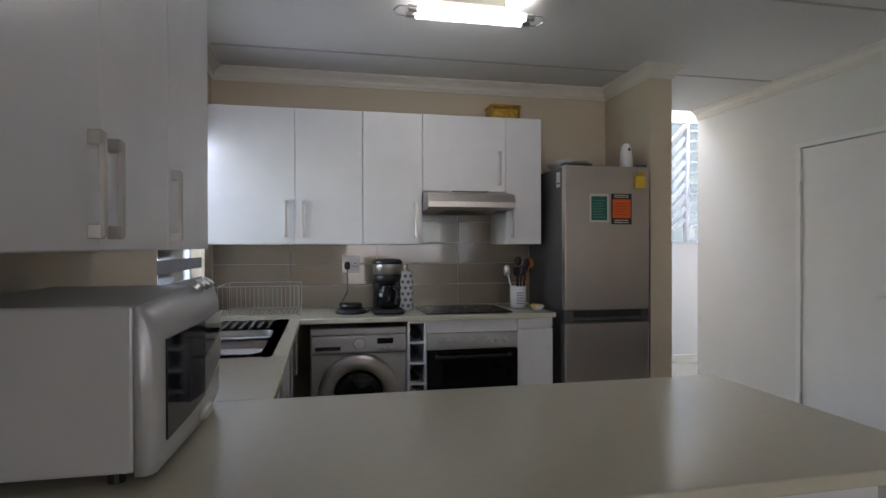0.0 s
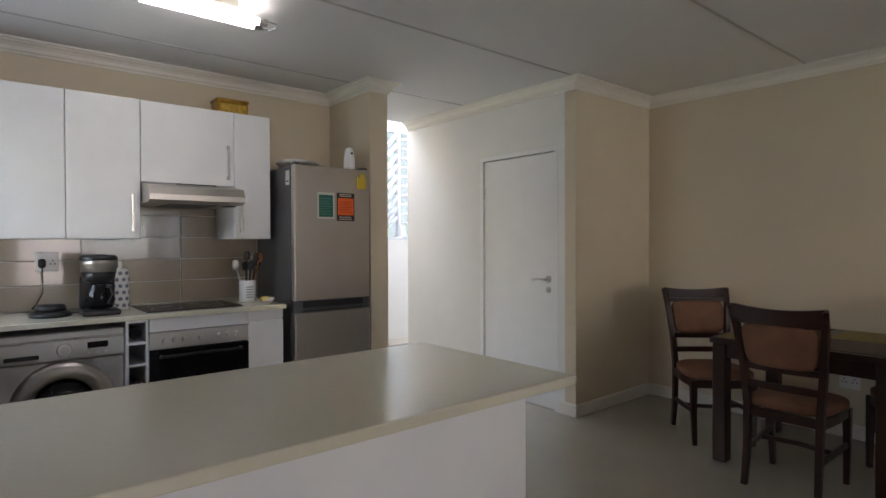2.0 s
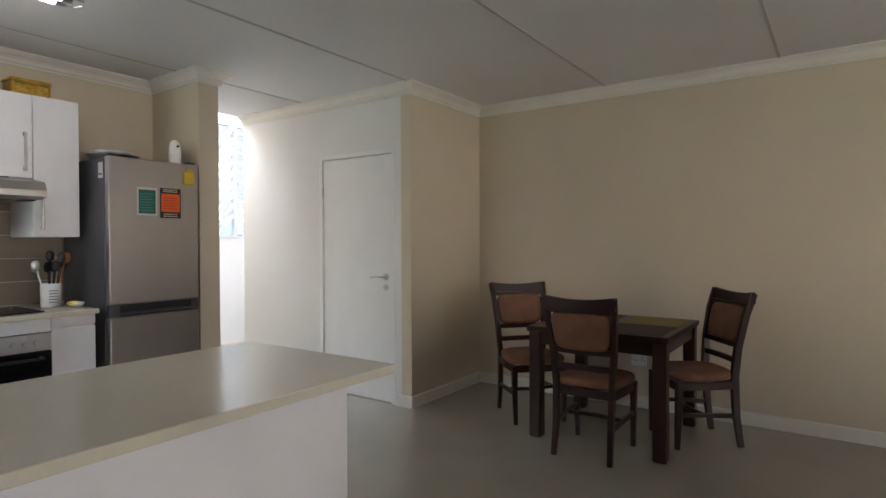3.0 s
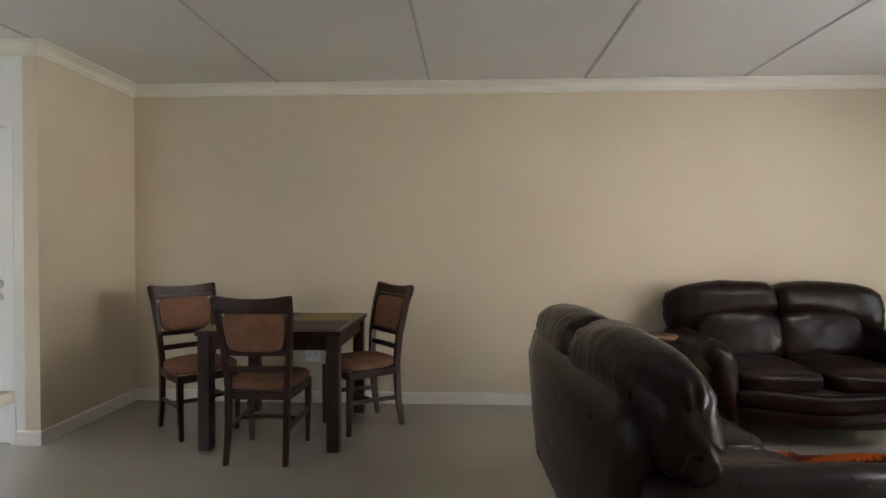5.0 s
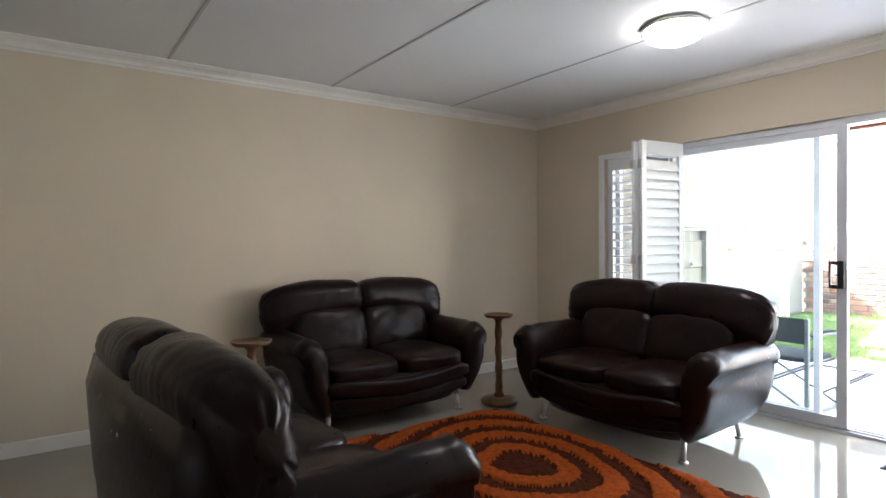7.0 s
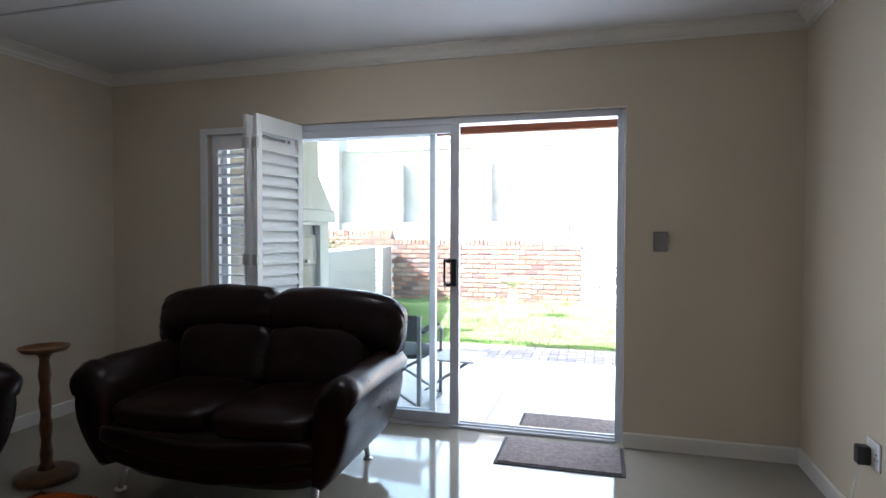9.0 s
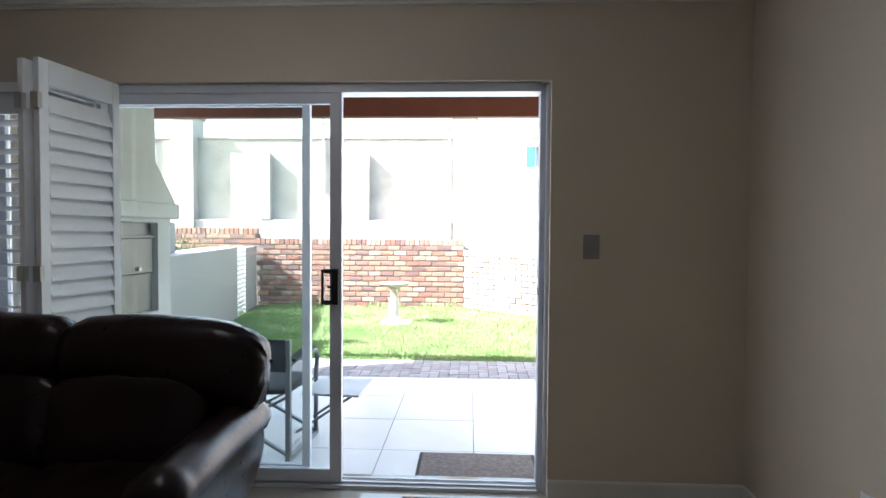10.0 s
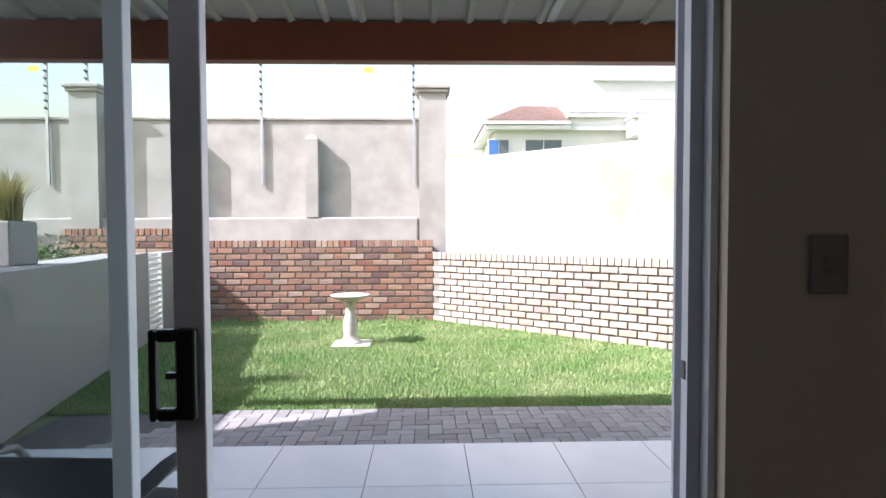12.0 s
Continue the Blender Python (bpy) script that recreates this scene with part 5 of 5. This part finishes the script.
def boundary_wall():
    w = tagged(new("wall_boundary"), "tall weathered plaster boundary wall with piers", "", "", "structure")
    y = -12.72
    part("wall_body", box(1.1, y - 0.2, GZ, 14.0, y, 3.17), M_cement, w)
    part("coping", box(1.5, y - 0.23, 3.171, 14.0, y + 0.03, 3.215, 0.008), M_cement, w)
    part("ledge", box(1.55, y + 0.001, 1.05, 14.0, y + 0.16, 1.56, 0.03, seg=2), M_cement, w)
    for x in (3.19, 5.17, 9.2, 11.2):
        b = box(x, y + 0.001, 1.561, x + 0.2, y + 0.17, 2.84)
        bb = loft([[(x, y + 0.001, 2.841), (x + 0.2, y + 0.001, 2.841), (x + 0.2, y + 0.17, 2.841), (x, y + 0.17, 2.841)], [(x + 0.08, y + 0.001, 2.93), (x + 0.12, y + 0.001, 2.93), (x + 0.12, y + 0.03, 2.93), (x + 0.08, y + 0.03, 2.93)]], bm=b)
        part("pilaster", bb, M_cement, w)
    for x in (1.09, 6.70):
        p = part("pier", box(x, y - 0.25, GZ, x + 0.44, y + 0.22, 3.58), M_cement, w)
        c = box(x - 0.04, y - 0.29, 3.581, x + 0.48, y + 0.26, 3.64, 0.01)
        box(x - 0.07, y - 0.32, 3.64, x + 0.51, y + 0.29, 3.70, 0.01, bm=c)
        loft([[(x - 0.05, y - 0.30, 3.70), (x + 0.49, y - 0.30, 3.70), (x + 0.49, y + 0.27, 3.70), (x - 0.05, y + 0.27, 3.70)], [(x + 0.2, y - 0.04, 3.80), (x + 0.24, y - 0.04, 3.80), (x + 0.24, y, 3.80), (x + 0.2, y, 3.80)]], bm=c)
        part("pier_cap", c, M_cement, p)


boundary_wall()

M_galv = mat("galvanised_steel", (0.45, 0.46, 0.47), 0.45, metal=0.6)
for x in (1.62, 4.13, 6.95, 7.6, 10.4):
    u = thing("fence_post", pose(x, -12.70, 0), "galvanised electric fence post fixed to the boundary wall", "fence post", "electric fence posts")
    part("post", box(-0.022, 0, 2.10, 0.022, 0.03, 4.25), M_galv, u)
    for k in range(8):
        part("insulator", cyl(0, 0, 0, 0.05, 0.02, 0.014, 8, m=pose(0.0, 0.03, 3.35 + k * 0.12, -90, 0, 0)), M_dark, u)
wires = thing("fence_wires", pose(0, -12.64, 0), "thin electric fence wires along the wall top", "fence wire")
for k in range(8):
    part("wire", bar([(1.62, 0, 3.35 + k * 0.12), (14.0, 0, 3.35 + k * 0.12)], 0.003, seg=4), M_galv, wires)
for x in (2.35, 7.75):
    sg = thing("warning_sign", pose(x, -12.62, 3.93), "small yellow warning sign on the fence wires", "sign", "fence signs")
    part("plate", box(-0.08, 0, 0, 0.08, 0.003, 0.09), mat("yellow_sign", (0.75, 0.60, 0.10), 0.5), sg)

# white neighbour wall beside the brick
b = loft([[(1.10, -12.505, GZ), (1.10, -12.505, 2.5), (1.02, -12.80, 2.5), (1.02, -12.80, GZ)], [(-4.4, -7.96, GZ), (-4.4, -7.96, 2.5), (-4.53, -8.14, 2.5), (-4.53, -8.14, GZ)]])
structure("wall_white_side", b, M_stained_white, "white plastered garden wall with faint stains")
b = box(0, 0, 2.501, 3.4, 0.2, 2.85)
wp = structure("wall_white_raised", b, M_stained_white, "raised white stretch of the garden wall")
wp.matrix_world = pose(-1.40, -10.66, 0, 0, 0, 140)


# neighbour house
def neighbour_house():
    h = thing("neighbour_house", pose(-6.9, -34.0, 0), "white plastered house with a red tiled roof", "house")
    M_roof = mat("faded_red_roof_tile", (0.29, 0.20, 0.18), 0.8, vary=0.2, scale=6, bump=0.5, bump_scale=8)
    M_house = mat("white_house_paint", (0.66, 0.66, 0.67), 0.7, vary=0.06, scale=1.5)
    part("wall", box(-9, -7, GZ, 4.6, 0, 6.7), M_house, h)
    up = part("upper_wall", box(-9, -9, 6.7, 0.55, 0.35, 9.3), M_house, h)
    part("soffit", box(0.56, -7.3, 6.70, 5.2, 0.5, 6.95, 0.03), M_house, h)
    part("gutter", box(0.56, 0.5, 6.96, 5.25, 0.6, 7.15, 0.02), M_house, h)
    part("cornice", box(-9.2, -9.2, 7.35, 0.75, 0.55, 7.5, 0.03), M_house, up)
    part("cornice", box(-9.2, -9.2, 7.65, 0.68, 0.48, 7.72, 0.02), M_house, up)
    part("cornice", box(-9.2, -9.3, 9.3, -0.6, 0.6, 9.5, 0.03), M_house, up)
    part("parapet", box(-9.2, -9.2, 9.5, -1.0, 0.4, 9.95, 0.03), M_house, up)
    part("terrace_wall", box(-9.2, 0.56, 6.2, -2.4, 1.6, 7.1, 0.03), M_house, h)
    part("terrace_coping", box(-9.3, 0.5, 7.1, -2.3, 1.7, 7.22, 0.02), M_house, h)
    r = loft([[(0.56, 0.6, 7.16), (5.2, 0.6, 7.16), (5.2, -7.3, 7.16), (0.56, -7.3, 7.16)], [(0.56, -3.2, 8.75), (2.6, -3.2, 8.75), (2.6, -3.6, 8.75), (0.56, -3.6, 8.75)]])
    roof = part("roof", r, M_roof, h, "faded red clay tiles")
    for k in range(16):
        z = 7.25 + k * 0.09
        t = (z - 7.16) / 1.59
        part("roof_course", box(0.57, 0.62 - t * 3.8, z - 0.02, 5.2 - t * 2.6, 0.70 - t * 3.8, z + 0.03), M_roof, roof)
    for k in range(9):
        part("baluster", bar([(-2.6 - k * 0.45, 1.6, 7.22), (-2.6 - k * 0.45, 1.6, 8.05)], 0.04), M_galv, h)
    M_win = mat("dark_window_glass", (0.10, 0.13, 0.16), 0.1)
    for x, w in ((3.85, 1.1), (0.95, 2.0)):
        wn_ = part("window", box(x - 0.06, 0.0, 4.9, x + w + 0.06, 0.06, 6.25), M_alu, h)
        for i in range(2):
            part("pane", box(x + i * w / 2 + 0.02, 0.061, 4.95, x + (i + 1) * w / 2 - 0.02, 0.08, 6.2), mat("blue_blind", (0.06, 0.16, 0.42), 0.5) if x > 3 and i == 1 else M_win, wn_)
    part("balcony_rail", bar([(-6.3, 1.6, 8.05), (-2.55, 1.6, 8.05)], 0.06), M_galv, h)


neighbour_house()


# patio roof and beam
M_beam = mat("red_brown_painted_beam", (0.17, 0.040, 0.018), 0.5, vary=0.15, scale=4, bump=0.1, bump_scale=30)
bm_ = thing("patio_beam", pose(0, -6.95, 0), "red-brown painted timber beam carrying the patio roof", "beam")
part("beam", box(-3.0, -0.05, 2.44, 6.1, 0.05, 2.69, 0.006), M_beam, bm_)
pr = thing("patio_roof", pose(0, 0, 0), "ribbed white metal patio roof on pale rafters", "roof")
M_sheet = mat("grey_white_roof_sheet", (0.50, 0.48, 0.42), 0.5, vary=0.06, scale=2)
M_raft = mat("white_rafter_paint", (0.74, 0.74, 0.73), 0.5)
prof = []
x = -3.2
while x < 4.95:
    prof += [(x, 0.0), (x + 0.16, 0.0), (x + 0.175, 0.03), (x + 0.20, 0.03), (x + 0.215, 0.0)]
    x += 0.23
rows = []
b = bmesh.new()
for y, z in ((-4.56, 2.93), (-6.99, 2.70)):
    rows.append([b.verts.new((px, y, z - dz)) for px, dz in prof])
    rows.append([b.verts.new((px, y, z - dz + 0.004)) for px, dz in prof])
for a, c in ((rows[0], rows[2]), (rows[1], rows[3])):
    for k in range(len(prof) - 1):
        b.faces.new((a[k], a[k + 1], c[k + 1], c[k]))
part("sheet", b, M_sheet, pr)
for x in (-1.7, -0.55, 0.60, 1.85, 3.05, 4.3):
    part("rafter", bar([(x, -4.56, 2.865), (x, -6.93, 2.70 + 0.02)], 0.05, 0.06), M_raft, pr)
structure("wall_house_upper", box(-0.6, -4.55, CZ + 0.21, 6.0, -4.35, 3.6), M_white_plaster)


# built-in barbecue
def barbecue():
    u = thing("barbecue", pose(0, 0, 0, 0, 0, 90), "white plastered built-in barbecue with a tapering chimney", "barbecue")
    yf, yb = -3.65, -4.4
    xr, xl = -6.0, -4.72
    b = box(xr, yb, GZ, xr + 0.18, yf, 1.43)
    box(xl - 0.10, yb, GZ, xl, yf, 1.43, bm=b)
    box(xr + 0.18, yb, GZ, xl - 0.10, yb + 0.1, 1.43, bm=b)
    box(xr + 0.18, yb + 0.1, 1.40, xl - 0.10, yf, 1.43, bm=b)
    box(xr + 0.18, yb + 0.1, 0.66, xl - 0.10, yf, 0.71, bm=b)
    part("body", b, M_white_plaster, u)
    part("mantel", box(xr - 0.06, yb - 0.02, 1.431, xl + 0.06, yf + 0.05, 1.555, 0.01), M_white_plaster, u)
    c = loft([[(xr - 0.03, yb, 1.556), (xl, yb, 1.556), (xl, yf + 0.03, 1.556), (xr - 0.03, yf + 0.03, 1.556)], [(xr + 0.22, yb + 0.1, 1.89), (xl - 0.15, yb + 0.1, 1.89), (xl - 0.15, yf, 1.89), (xr + 0.22, yf, 1.89)], [(xr + 0.22, yb + 0.1, 3.4), (xl - 0.15, yb + 0.1, 3.4), (xl - 0.15, yf, 3.4), (xr + 0.22, yf, 3.4)]])
    part("chimney", c, M_white_plaster, u)
    M_bs = mat("dull_steel_door", (0.16, 0.155, 0.15), 0.45, metal=0.7)
    part("steel_surround", box(xr + 0.182, yf - 0.08, 0.711, xl - 0.102, yf - 0.06, 1.398), M_bs, u)
    part("roller_door", box(xr + 0.20, yf - 0.059, 0.72, xl - 0.12, yf - 0.04, 1.01, 0.004), M_bs, u)
    part("roller_door", box(xr + 0.20, yf - 0.055, 1.015, xl - 0.12, yf - 0.03, 1.28, 0.004), M_bs, u)
    part("door_lip", box(xr + 0.20, yf - 0.05, 1.282, xl - 0.12, yf - 0.015, 1.30, 0.003), M_bs, u)
    part("knob", cyl(0, 0, 0, 0.03, 0.016, seg=12, m=pose(xr + 0.42, yf - 0.03, 1.05, -90, 0, 0)), M_chrome, u)
    part("lower_panel", box(xr + 0.182, yf - 0.3, GZ + 0.002, xl - 0.102, yf - 0.28, 0.658), M_grey_paint, u)


barbecue()

# grey garden wall, gate and second grey wall
gw = structure("wall_grey_garden", box(0, -3.05, GZ, 0.48, 1.05, 1.06, 0.006), M_grey_paint, "low grey plastered garden wall")
gw.matrix_world = pose(4.47, -7.76, 0, 0, 0, 11.5)
gw2 = structure("wall_grey_end", box(0, -0.9, GZ, 0.25, 0, 1.03, 0.006), M_grey_paint, "low grey plastered wall end")
gw2.matrix_world = pose(5.20, -11.35, 0, 0, 0, 8)
gate = thing("garden_gate", pose(5.11, -10.78, 0, 0, 0, -82), "white slatted metal garden gate", "gate")
part("gate_post", box(0, -0.02, GZ, 0.04, 0.02, 1.03), M_door, gate)
part("gate_post", box(0.51, -0.02, GZ, 0.55, 0.02, 1.03), M_door, gate)
for k in range(14):
    part("slat", box(0.041, -0.01, GZ + 0.06 + k * 0.078, 0.509, 0.01, GZ + 0.098 + k * 0.078), M_door, gate)
part("latch", box(0.49, 0.021, 0.85, 0.56, 0.04, 0.88), M_chrome, gate)


# planter with ornamental grass, and the bush behind the wall
def blade_tuft(name, n, r, h, lean, material, parent, seed, w=0.008):
    rnd = random.Random(seed)
    verts, faces = [], []
    for _ in range(n):
        a, q = rnd.uniform(0, 6.283), r * math.sqrt(rnd.random())
        x, y = q * math.cos(a), q * math.sin(a)
        a2, ln, hh = rnd.uniform(0, 6.283), lean * rnd.random(), h * rnd.uniform(0.6, 1.0)
        sx, sy = -math.sin(a2) * w / 2, math.cos(a2) * w / 2
        i = len(verts)
        for t in (0, 0.5, 1.0):
            px, py, pz = x + math.cos(a2) * ln * t * t, y + math.sin(a2) * ln * t * t, hh * t * (1 - 0.2 * t)
            k = 1 - 0.85 * t
            verts += [(px - sx * k, py - sy * k, pz), (px + sx * k, py + sy * k, pz)]
        faces += [(i, i + 1, i + 3, i + 2), (i + 2, i + 3, i + 5, i + 4)]
    me = bpy.data.meshes.new(name)
    me.from_pydata(verts, [], faces)
    me.materials.append(material)
    ob = new(name, me)
    ob.parent = parent
    return ob


M_straw = mat("straw_grass", (0.46, 0.38, 0.14), 0.8, color2=(0.26, 0.27, 0.08), scale=5)
pt = thing("planter_pot", pose(4.93, -8.07, 1.061), "square grey pot with tall ornamental grass on the wall", "planter")
part("pot", box(-0.13, -0.17, 0, 0.13, 0.17, 0.37, 0.01), M_grey_paint, pt)
part("soil", box(-0.11, -0.14, 0.365, 0.11, 0.14, 0.373), M_joint, pt)
blade_tuft("grass_tuft", 420, 0.10, 0.58, 0.28, M_straw, pt, 5).location = (0, 0, 0.37)
M_leaf = mat("bush_leaf", (0.055, 0.105, 0.022), 0.7, color2=(0.10, 0.15, 0.04), scale=8)
bush = thing("bush", pose(6.15, -10.2, GZ) @ Matrix.Scale(1.28, 4), "feathery green bush behind the garden wall", "bush")
for k in range(9):
    a = k * 0.7
    part("stem", bar([(0, 0, 0), (0.25 * math.cos(a), 0.25 * math.sin(a), 0.6), (0.5 * math.cos(a), 0.5 * math.sin(a), 1.15)], 0.02, seg=5, taper=[1, 0.7, 0.3]), M_carved, bush)
rnd = random.Random(8)
verts, faces = [], []
for _ in range(5200):
    a, q, z = rnd.uniform(0, 6.283), 0.85 * math.sqrt(rnd.random()), rnd.uniform(0.5, 1.0)
    lump = 0.75 + 0.35 * noise.noise(Vector((math.cos(a) * 1.8, math.sin(a) * 1.8, 2)))
    p = Vector((q * lump * math.cos(a), q * lump * math.sin(a), 0.35 + (1.30 * lump - 0.35) * z * (1 - 0.35 * q)))
    d, e = Vector((rnd.gauss(0, 1), rnd.gauss(0, 1), rnd.gauss(0, 0.6))).normalized() * 0.045, Vector((rnd.gauss(0, 1), rnd.gauss(0, 1), rnd.gauss(0, 1))).normalized() * 0.008
    i = len(verts)
    verts += [tuple(p - d), tuple(p + e), tuple(p + d), tuple(p - e)]
    faces.append((i, i + 1, i + 2, i + 3))
me = bpy.data.meshes.new("crown")
me.from_pydata(verts, [], faces)
me.materials.append(M_leaf)
new("crown", me).parent = bush

# bird bath
M_stone = mat("cast_stone", (0.50, 0.46, 0.41), 0.85, vary=0.15, scale=12, bump=0.3, bump_scale=60)
bb_ = thing("bird_bath", pose(2.39, -10.42, GZ), "cast stone bird bath standing on the lawn", "bird bath")
part("pedestal", lathe([(0.16, 0.0), (0.16, 0.04), (0.12, 0.06), (0.085, 0.10), (0.08, 0.14), (0.095, 0.22), (0.085, 0.32), (0.06, 0.40), (0.058, 0.50), (0.085, 0.55), (0.10, 0.57)], 24), M_stone, bb_, "", True)
part("basin", lathe([(0.09, 0.571), (0.20, 0.60), (0.245, 0.635), (0.25, 0.645), (0.235, 0.645), (0.15, 0.615), (0.01, 0.605)], 32), M_stone, bb_, "", True)
part("slab", box(-0.27, -0.2, 0.001, 0.22, 0.2, 0.03, 0.01), M_stone, bb_)


# folding chair with a side table
def camp_chair():
    u = thing("folding_chair", pose(2.66, -4.92, -0.088, 0, 0, 176), "grey folding director's chair with dark fabric on the patio", "chair")
    M_tube = mat("grey_enamelled_tube", (0.22, 0.23, 0.24), 0.4, metal=0.4)
    M_cloth = mat("dark_grey_canvas", (0.045, 0.05, 0.055), 0.85, vary=0.15, bump=0.2, bump_scale=200)
    part("backrest", box(-0.35, -0.015, 0.56, 0.35, 0.005, 0.76, 0.008), M_cloth, u)
    part("seat", pillow((0, 0.27, 0.42), (0.33, 0.24, 0.022), 0.3, 6), M_cloth, u, "", True)
    for s in (-1, 1):
        part("post", bar([(s * 0.35, 0, 0.0), (s * 0.35, 0, 0.76)], 0.03, 0.03), M_tube, u)
        part("arm_tube", bar([(s * 0.35, 0.0, 0.60), (s * 0.36, 0.2, 0.625), (s * 0.365, 0.38, 0.62), (s * 0.365, 0.46, 0.60), (s * 0.36, 0.50, 0.55), (s * 0.35, 0.505, 0.45), (s * 0.35, 0.5, 0.0)], 0.032, seg=10), M_tube, u, "", True)
        part("arm_pad", bar([(s * 0.355, 0.04, 0.624), (s * 0.362, 0.22, 0.648), (s * 0.365, 0.38, 0.642)], 0.05, 0.018), M_cloth, u)
        part("runner", bar([(s * 0.35, -0.02, 0.015), (s * 0.35, 0.52, 0.015)], 0.03, 0.025), M_tube, u)
        part("brace", bar([(s * -0.34, 0.02, 0.03), (s * 0.34, 0.04, 0.40)], 0.024, 0.016), M_tube, u)
        part("brace", bar([(s * -0.34, 0.5, 0.03), (s * 0.34, 0.48, 0.40)], 0.024, 0.016), M_tube, u)
    part("side_table", box(0.40, 0.06, 0.40, 0.78, 0.46, 0.415, 0.006), M_galv, u, "pale folding side table")
    part("table_brace", bar([(0.36, 0.1, 0.15), (0.72, 0.1, 0.395)], 0.018, seg=6), M_tube, u)
    part("table_brace", bar([(0.36, 0.42, 0.15), (0.72, 0.42, 0.395)], 0.018, seg=6), M_tube, u)


camp_chair()


# ---- patio tiles, pavers, lawn ----
pat = structure("pavement_patio", box(-3.2, -6.965, -0.30, 6.0, -4.552, -0.097), M_joint, "large pale patio tiles")
key = {}
xs = [-3.05 + 0.602 * k for k in range(16)]
yj = [-4.555, -5.13, -5.732, -6.334, -6.96]
for xa in xs:
    for ya, yb in zip(yj, yj[1:]):
        h = round(ya - yb, 3)
        if h not in key:
            me = bpy.data.meshes.new("tile")
            b = box(0.002, 0.002, -0.009, 0.600, h - 0.002, 0.0, 0.0015)
            b.to_mesh(me)
            b.free()
            me.materials.append(M_patio)
            key[h] = me
        if xa + 0.6 < 6.0:
            ob = new("tile", key[h])
            ob.parent = pat
            ob.location = (xa, yb, -0.088)

pav = structure("pavement_strip", box(-3.2, -7.76, -0.30, 4.29, -6.966, -0.118), M_joint, "strip of grey interlocking pavers")
pm_ = {}
for w, h in ((0.2, 0.1), (0.1, 0.2)):
    me = bpy.data.meshes.new("paver")
    b = box(0.002, 0.002, -0.02, w - 0.002, h - 0.002, 0.0, 0.004)
    b.to_mesh(me)
    b.free()
    me.materials.append(M_paver)
    pm_[(w, h)] = me


for n in range(-40, 90):
    for k in range(-14, 14):
        # herringbone: pairs stepping along the diagonal, cut at the strip's edges
        x, y = -3.0 + 0.1 * n, -7.76 + 0.1 * n + 0.4 * k
        for (w, h), (dx, dy) in (((0.2, 0.1), (0, 0)), ((0.1, 0.2), (0.2, -0.1))):
            ya, yb = max(y + dy, -7.76), min(y + dy + h, -6.968)
            if yb - ya > 0.02 and -1.2 < x + dx < 3.9:
                ob = new("paver", pm_[(w, h)])
                ob.parent = pav
                ob.location = (x + dx, ya, -0.098 + random.uniform(-0.002, 0.002))
                ob.scale = (1, (yb - ya) / h, 1)

# unseen sun blocker, stepped in height to leave one lit patch of pavers
b = box(6.1, -6.2, GZ, 6.3, -4.552, 4.3)
box(6.1, -7.4, GZ, 6.3, -6.2, 2.62, bm=b)
structure("sun_blocker_patio_side", b, M_white_plaster)
# edging course against the lawn is hidden by grass; the lawn itself
rnd = random.Random(21)
verts, faces = [], []
M_blade = mat("grass_blade", (0.15, 0.265, 0.065), 0.7, color2=(0.29, 0.35, 0.15), scale=1.6)
bn, bl = M_blade.node_tree.nodes, M_blade.node_tree.links
geo, hsv, mr = bn.new("ShaderNodeNewGeometry"), bn.new("ShaderNodeHueSaturation"), bn.new("ShaderNodeMapRange")
mr.inputs[3].default_value, mr.inputs[4].default_value = 0.55, 1.45
bl.new(geo.outputs["Random Per Island"], mr.inputs[0])
bl.new(mr.outputs[0], hsv.inputs["Value"])
bl.new(bn["Principled BSDF"].inputs["Base Color"].links[0].from_socket, hsv.inputs["Color"])
bl.new(hsv.outputs[0], bn["Principled BSDF"].inputs["Base Color"])
count = 0
while count < 230000:
    x, y = rnd.uniform(-2.8, 5.1), -7.74 - 4.6 * rnd.random() ** 1.25
    if y < -12.3 or (x < 1.3 and y < -12.3 + (1.3 - x) * 0.84):
        continue
    if x > 4.45 + (-7.76 - y) * 0.2:
        continue
    count += 1
    a, h, ln = rnd.uniform(0, 6.283), rnd.uniform(0.02, 0.048), rnd.uniform(0.0, 0.03)
    w = rnd.uniform(0.0022, 0.0045)
    sx, sy = -math.sin(a) * w, math.cos(a) * w
    i = len(verts)
    verts += [(x - sx, y - sy, GZ), (x + sx, y + sy, GZ), (x + math.cos(a) * ln, y + math.sin(a) * ln, GZ + h)]
    faces.append((i, i + 1, i + 2))
me = bpy.data.meshes.new("lawn_grass")
me.from_pydata(verts, [], faces)
me.materials.append(M_blade)
tagged(new("lawn_grass", me), "short green lawn grass", "grass", "", "stuff")
tuft = thing("grass_tufts", pose(2.6, -12.15, GZ), "longer grass tufts along the foot of the brick wall", "grass", "", "stuff")
for k, x in enumerate((-0.6, 0.0, 0.35, -1.0, 1.4, 1.9)):
    blade_tuft("tuft", 60, 0.16, 0.2, 0.09, M_blade, tuft, 30 + k).location = (x, 0, 0)
# the garden is laid out from a house front at y = -4.33; set it against the wall
for ob in set(scene.objects) - indoor:
    if ob.parent is None:
        ob.location.y += SY + 4.33
